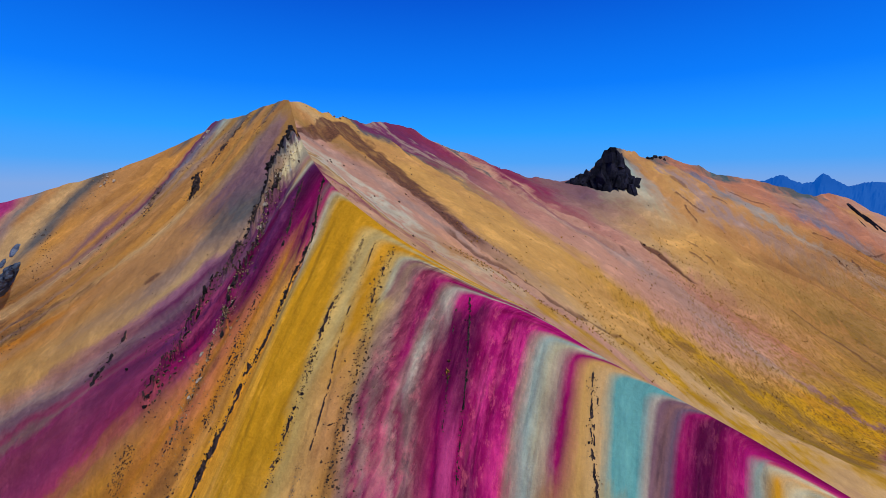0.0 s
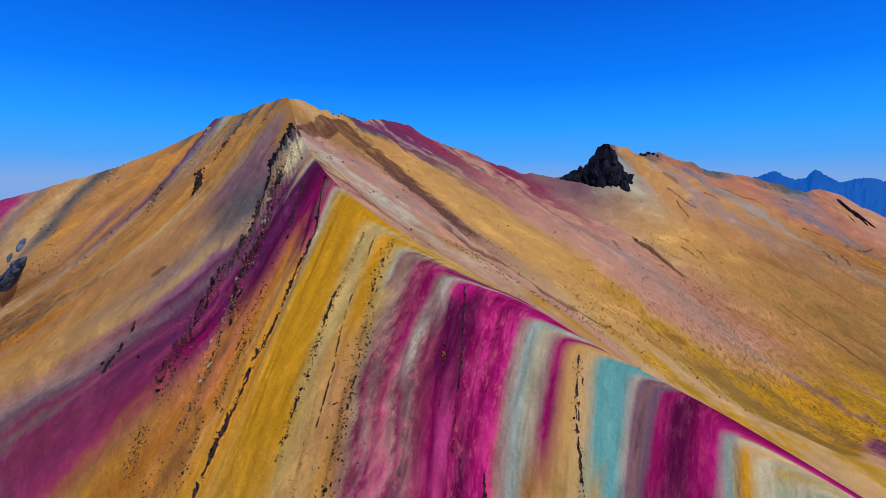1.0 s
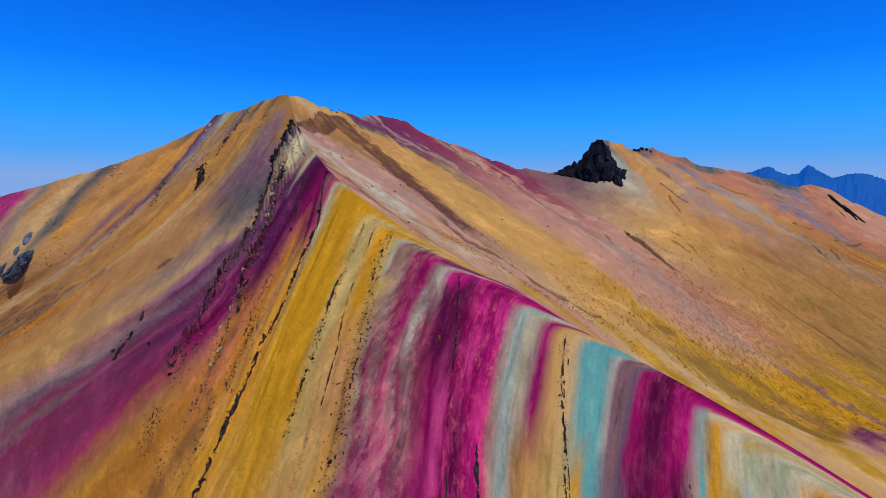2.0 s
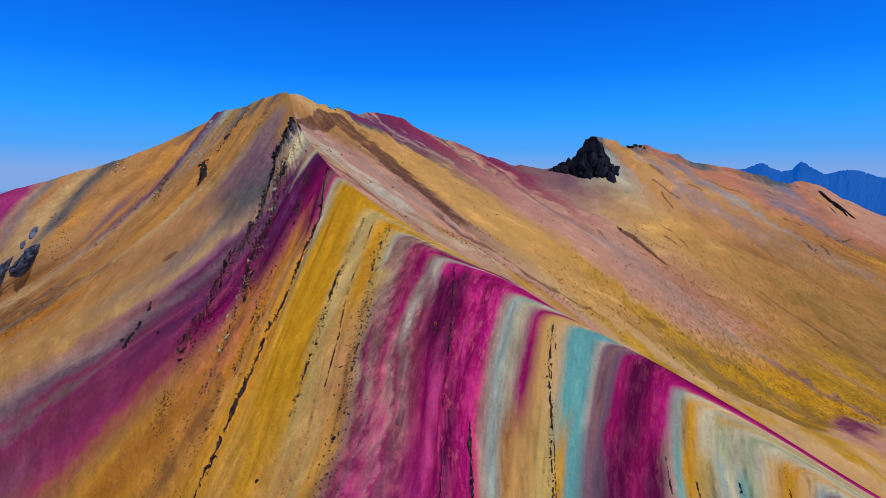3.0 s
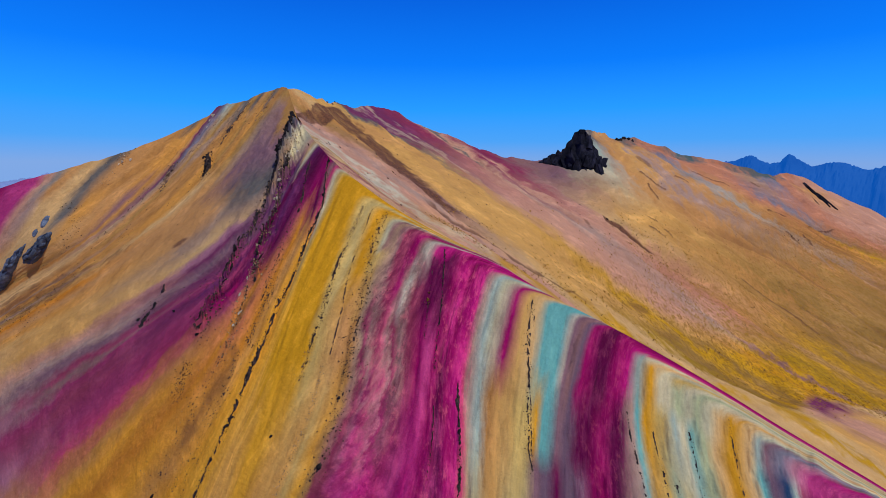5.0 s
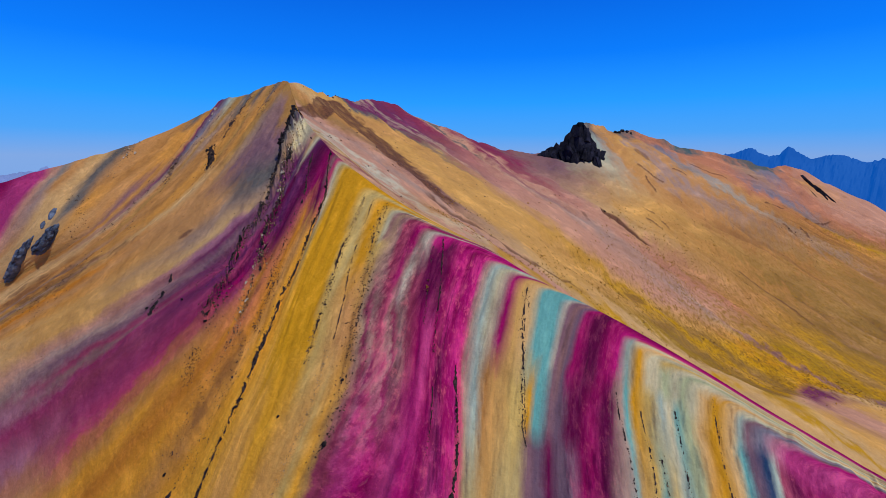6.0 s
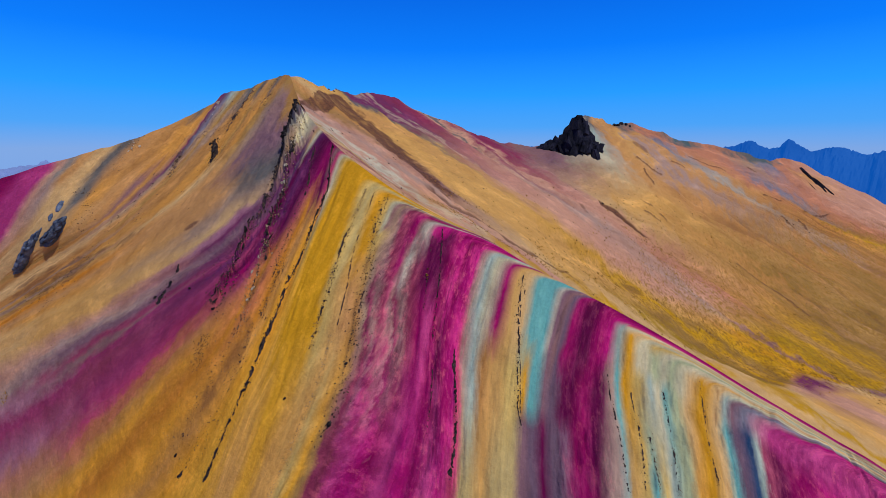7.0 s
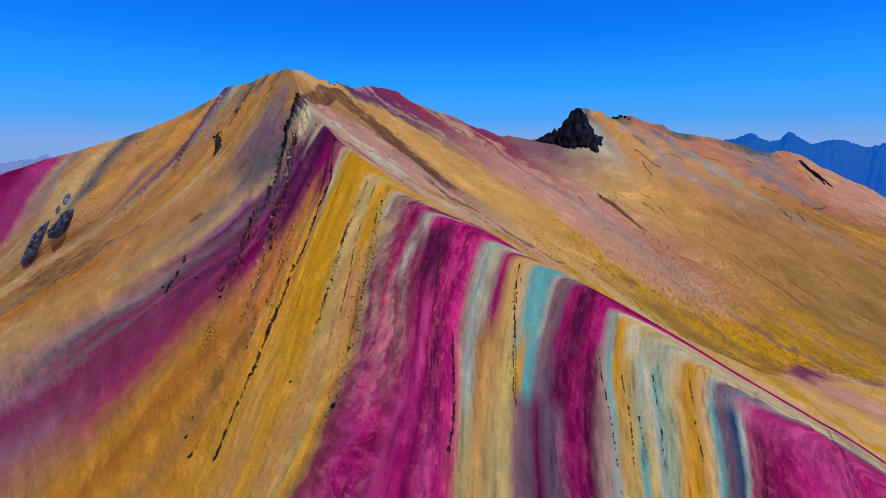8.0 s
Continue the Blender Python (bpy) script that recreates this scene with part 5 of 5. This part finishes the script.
# the black crag on the saddle: a stepped wall that ends in a long ramp
crag = thing("rock_crag", "jagged black rock crag standing on the saddle", "rock", at=(165, 436, 84))
crag_rng = random.Random(4)
for k, (x, y, top, width, deep, drop) in enumerate((
        (170, 440, 139, 8, 20, 5), (175, 441, 133, 9, 22, 9), (180, 442, 124, 9, 20, 9), (185, 442, 113, 8, 16, 8), (165, 439, 134, 8, 18, -4), (159, 438, 133, 8, 18, 1), (154, 437, 122, 7, 16, -6),
        (148, 436, 116, 9, 15, -2), (141, 435, 114, 9, 14, 2), (134, 434, 108, 9, 13, -4), (127, 433, 105, 7, 12, -2), (121, 433, 101, 7, 10, -3), (160, 430, 122, 10, 12, -3), (170, 430, 121, 11, 12, 5), (152, 428, 110, 9, 11, -4),
        (178, 431, 112, 9, 12, 7), (166, 424, 107, 11, 9, -3), (175, 424, 101, 9, 9, 4), (157, 424, 102, 8, 8, -3))):
    foot = 86
    for j in range(4):
        if j == 0:
            bm = crag_block(0, 0, top - foot, 0, width, deep, drop, 900 + k)
            bmesh.ops.transform(bm, matrix=pose(x - 0.06 * (top - foot), y, foot, crag_rng.uniform(-6, 4), crag_rng.uniform(-3, 10), crag_rng.uniform(-25, 25)), verts=bm.verts)
        else:
            w, f = crag_rng.uniform(4, 8), crag_rng.uniform(0.3, 0.85)
            z = foot + (top - max(drop, 0) - foot) * f
            bm = crag_block(0, 0, w * 0.8, -w, w * 0.7, w, crag_rng.uniform(-4, 4), 950 + 10 * k + j)
            bmesh.ops.transform(bm, matrix=pose(x + crag_rng.uniform(-0.4, 0.4) * width, y - deep * (0.6 - 0.3 * f), z, crag_rng.uniform(-25, 10), crag_rng.uniform(-30, 30), crag_rng.uniform(-60, 60)), verts=bm.verts)
        block = bpy.data.meshes.new("block")
        bm.to_mesh(block)
        bm.free()
        block.transform(Matrix.Translation((-165, -436, -84)))
        block.materials.append(crag_rock)
        ob = new("block", block)
        ob.parent = crag

# blue-grey outcrops low on the far side of the tan slope: smooth, cracked masses bedded in the earth
def lumpy_rock(top, foot, wide, thick, seed):
    a, b = (Vector(front_at(*at)[0]) for at in (top, foot))
    run = (b - a).normalized()
    side = run.cross(Vector((0, 0, 1))).normalized()
    up = side.cross(run)
    bm = bmesh.new()
    bmesh.ops.create_icosphere(bm, subdivisions=5, radius=1.0)
    shift = Vector((seed * 7.3, seed * 3.1, 0))
    for v in bm.verts:
        q = Vector((v.co.x * wide, v.co.y * (b - a).length / 2, v.co.z * thick))
        crack = abs(noise.noise(Vector((q.x * 0.22, q.y * 0.13, q.z * 0.2)) + shift))
        facet = noise.voronoi(q * 0.22 + shift)[0]
        grow = 1 + 0.22 * noise.noise(q * 0.10 + shift) + 0.22 * (facet[1] - facet[0]) - 0.12 + 0.06 * noise.noise(q * 0.9 + shift) - 0.20 * max(0.0, 0.10 - crack) / 0.10
        v.co = q * grow
    mesh = bpy.data.meshes.new("rock_outcrop")
    bm.to_mesh(mesh)
    bm.free()
    mesh.materials.append(blue_rock)
    ob = new("rock_outcrop", mesh)
    ob.matrix_world = Matrix.Translation((a + b) / 2 - up * thick * 0.3) @ Matrix((side, run, up)).transposed().to_4x4()
    return tagged(ob, "blue-grey rounded rock outcrop bedded in the tan slope", "rock", "blue-grey outcrops")


lumpy_rock((20.85, 1.77), (20.5, 2.33), 6.2, 3.4, 1)
lumpy_rock((21.3, 1.92), (20.12, 2.8), 5.0, 3.2, 2)
lumpy_rock((21.33, 1.38), (21.28, 1.66), 2.4, 1.6, 3)
lumpy_rock((21.38, 1.66), (21.25, 1.86), 2.6, 1.6, 4)
# dark slab on the far ridge
slab = thing("rock_outcrop", "long dark parallel slabs of rock on the far ridge", "rock", at=tuple(valley_at(10.98, 1.0)[0]))
for k, (top, foot, wide) in enumerate((((10.88, 0.1), (10.93, 1.5), 8), ((11.0, 0.45), (11.03, 1.6), 7), ((10.78, 0.5), (10.74, 1.45), 5))):
    a, b = (Vector(valley_at(*at)[0]) for at in (top, foot))
    run = (b - a).normalized()
    side = run.cross(Vector((0, 0, 1))).normalized()
    ob = new("block", hull_mesh("block", (wide, (b - a).length, 6), 4000 + k, 60, crag_rock, 0.85))
    ob.parent = slab
    ob.matrix_local = Matrix.Translation((a + b) / 2 - slab.location - Vector((0, 0, 1.5))) @ Matrix((side, run, side.cross(run))).transposed().to_4x4()
teeth = [(tuple(p + (0, 0, 0.5)), (7, 6, 6)) for p in valley_at(*along([(7.9, 0.0), (8.1, 0.1)], 6, 0.05, 0.02, 710))]
outcrop("rock_outcrop", teeth, dark_rock, "dark rock teeth on the far skyline", "rock", 41, 10, 12)

# ---- grass ----
grass_material = bpy.data.materials.new("dry_grass")
grass_material.use_nodes = True
gn, gl = grass_material.node_tree.nodes, grass_material.node_tree.links
gl.new(ramp(gn, gl, gn.new("ShaderNodeNewGeometry").outputs["Random Per Island"], [(0.0, "dark"), (0.2, "brown"), (0.45, "moss"), (0.75, "gold"), (1.0, "ochre")]), gn["Principled BSDF"].inputs["Base Color"])
gn["Principled BSDF"].inputs["Roughness"].default_value = 0.9
grass = Strewn()
for k, (path, count, loose, level, low, high) in enumerate((([(2.0, 3.0), (2.4, 3.6), (3.0, 4.2)], 800, 0.4, 0.25, 0.4, 1.3), ([(3.2, 3.2), (4.0, 3.9), (5.0, 4.2)], 3000, 0.6, 0.3, 0.5, 1.9),
                                                            ([(4.4, 2.7), (5.4, 3.0), (6.8, 3.4)], 3000, 0.7, 0.4, 0.55, 2.0), ([(5.6, 2.2), (6.6, 2.6), (7.8, 3.2)], 2200, 0.6, 0.3, 0.6, 2.2), ([(2.4, 2.0), (2.8, 2.6), (3.0, 3.0)], 160, 0.4, 0.2, 0.6, 1.5),
                                                            ([(0.8, 2.3), (0.92, 2.66), (1.2, 2.95), (1.7, 3.3)], 420, 0.06, 0.06, 0.4, 1.1), ([(0.06, 2.0), (0.08, 2.8), (0.1, 3.4)], 90, 0.05, 0.1, 0.35, 0.8), ([(1.6, 1.6), (1.9, 2.4), (2.0, 3.0)], 160, 0.2, 0.2, 0.5, 1.2))):
    grass.tufts(valley_at(*along(path, count, loose, level, 800 + k)), low, high, 900 + k)
for k, (path, count, loose, level) in enumerate((([(14.7, 3.38), (14.76, 3.2)], 60, 0.03, 0.04), ([(15.18, 3.06), (15.05, 2.64)], 40, 0.04, 0.06), ([(16.6, 2.5), (16.2, 2.9)], 50, 0.2, 0.1), ([(9.9, 0.75), (9.9, 0.85)], 6, 0.02, 0.04))):
    grass.tufts(front_at(*along(path, count, loose, level, 850 + k)), 0.5, 1.4, 950 + k)
grass.done("grass_tufts", grass_material, "tufts of dry yellow and dark mountain grass", "grass")
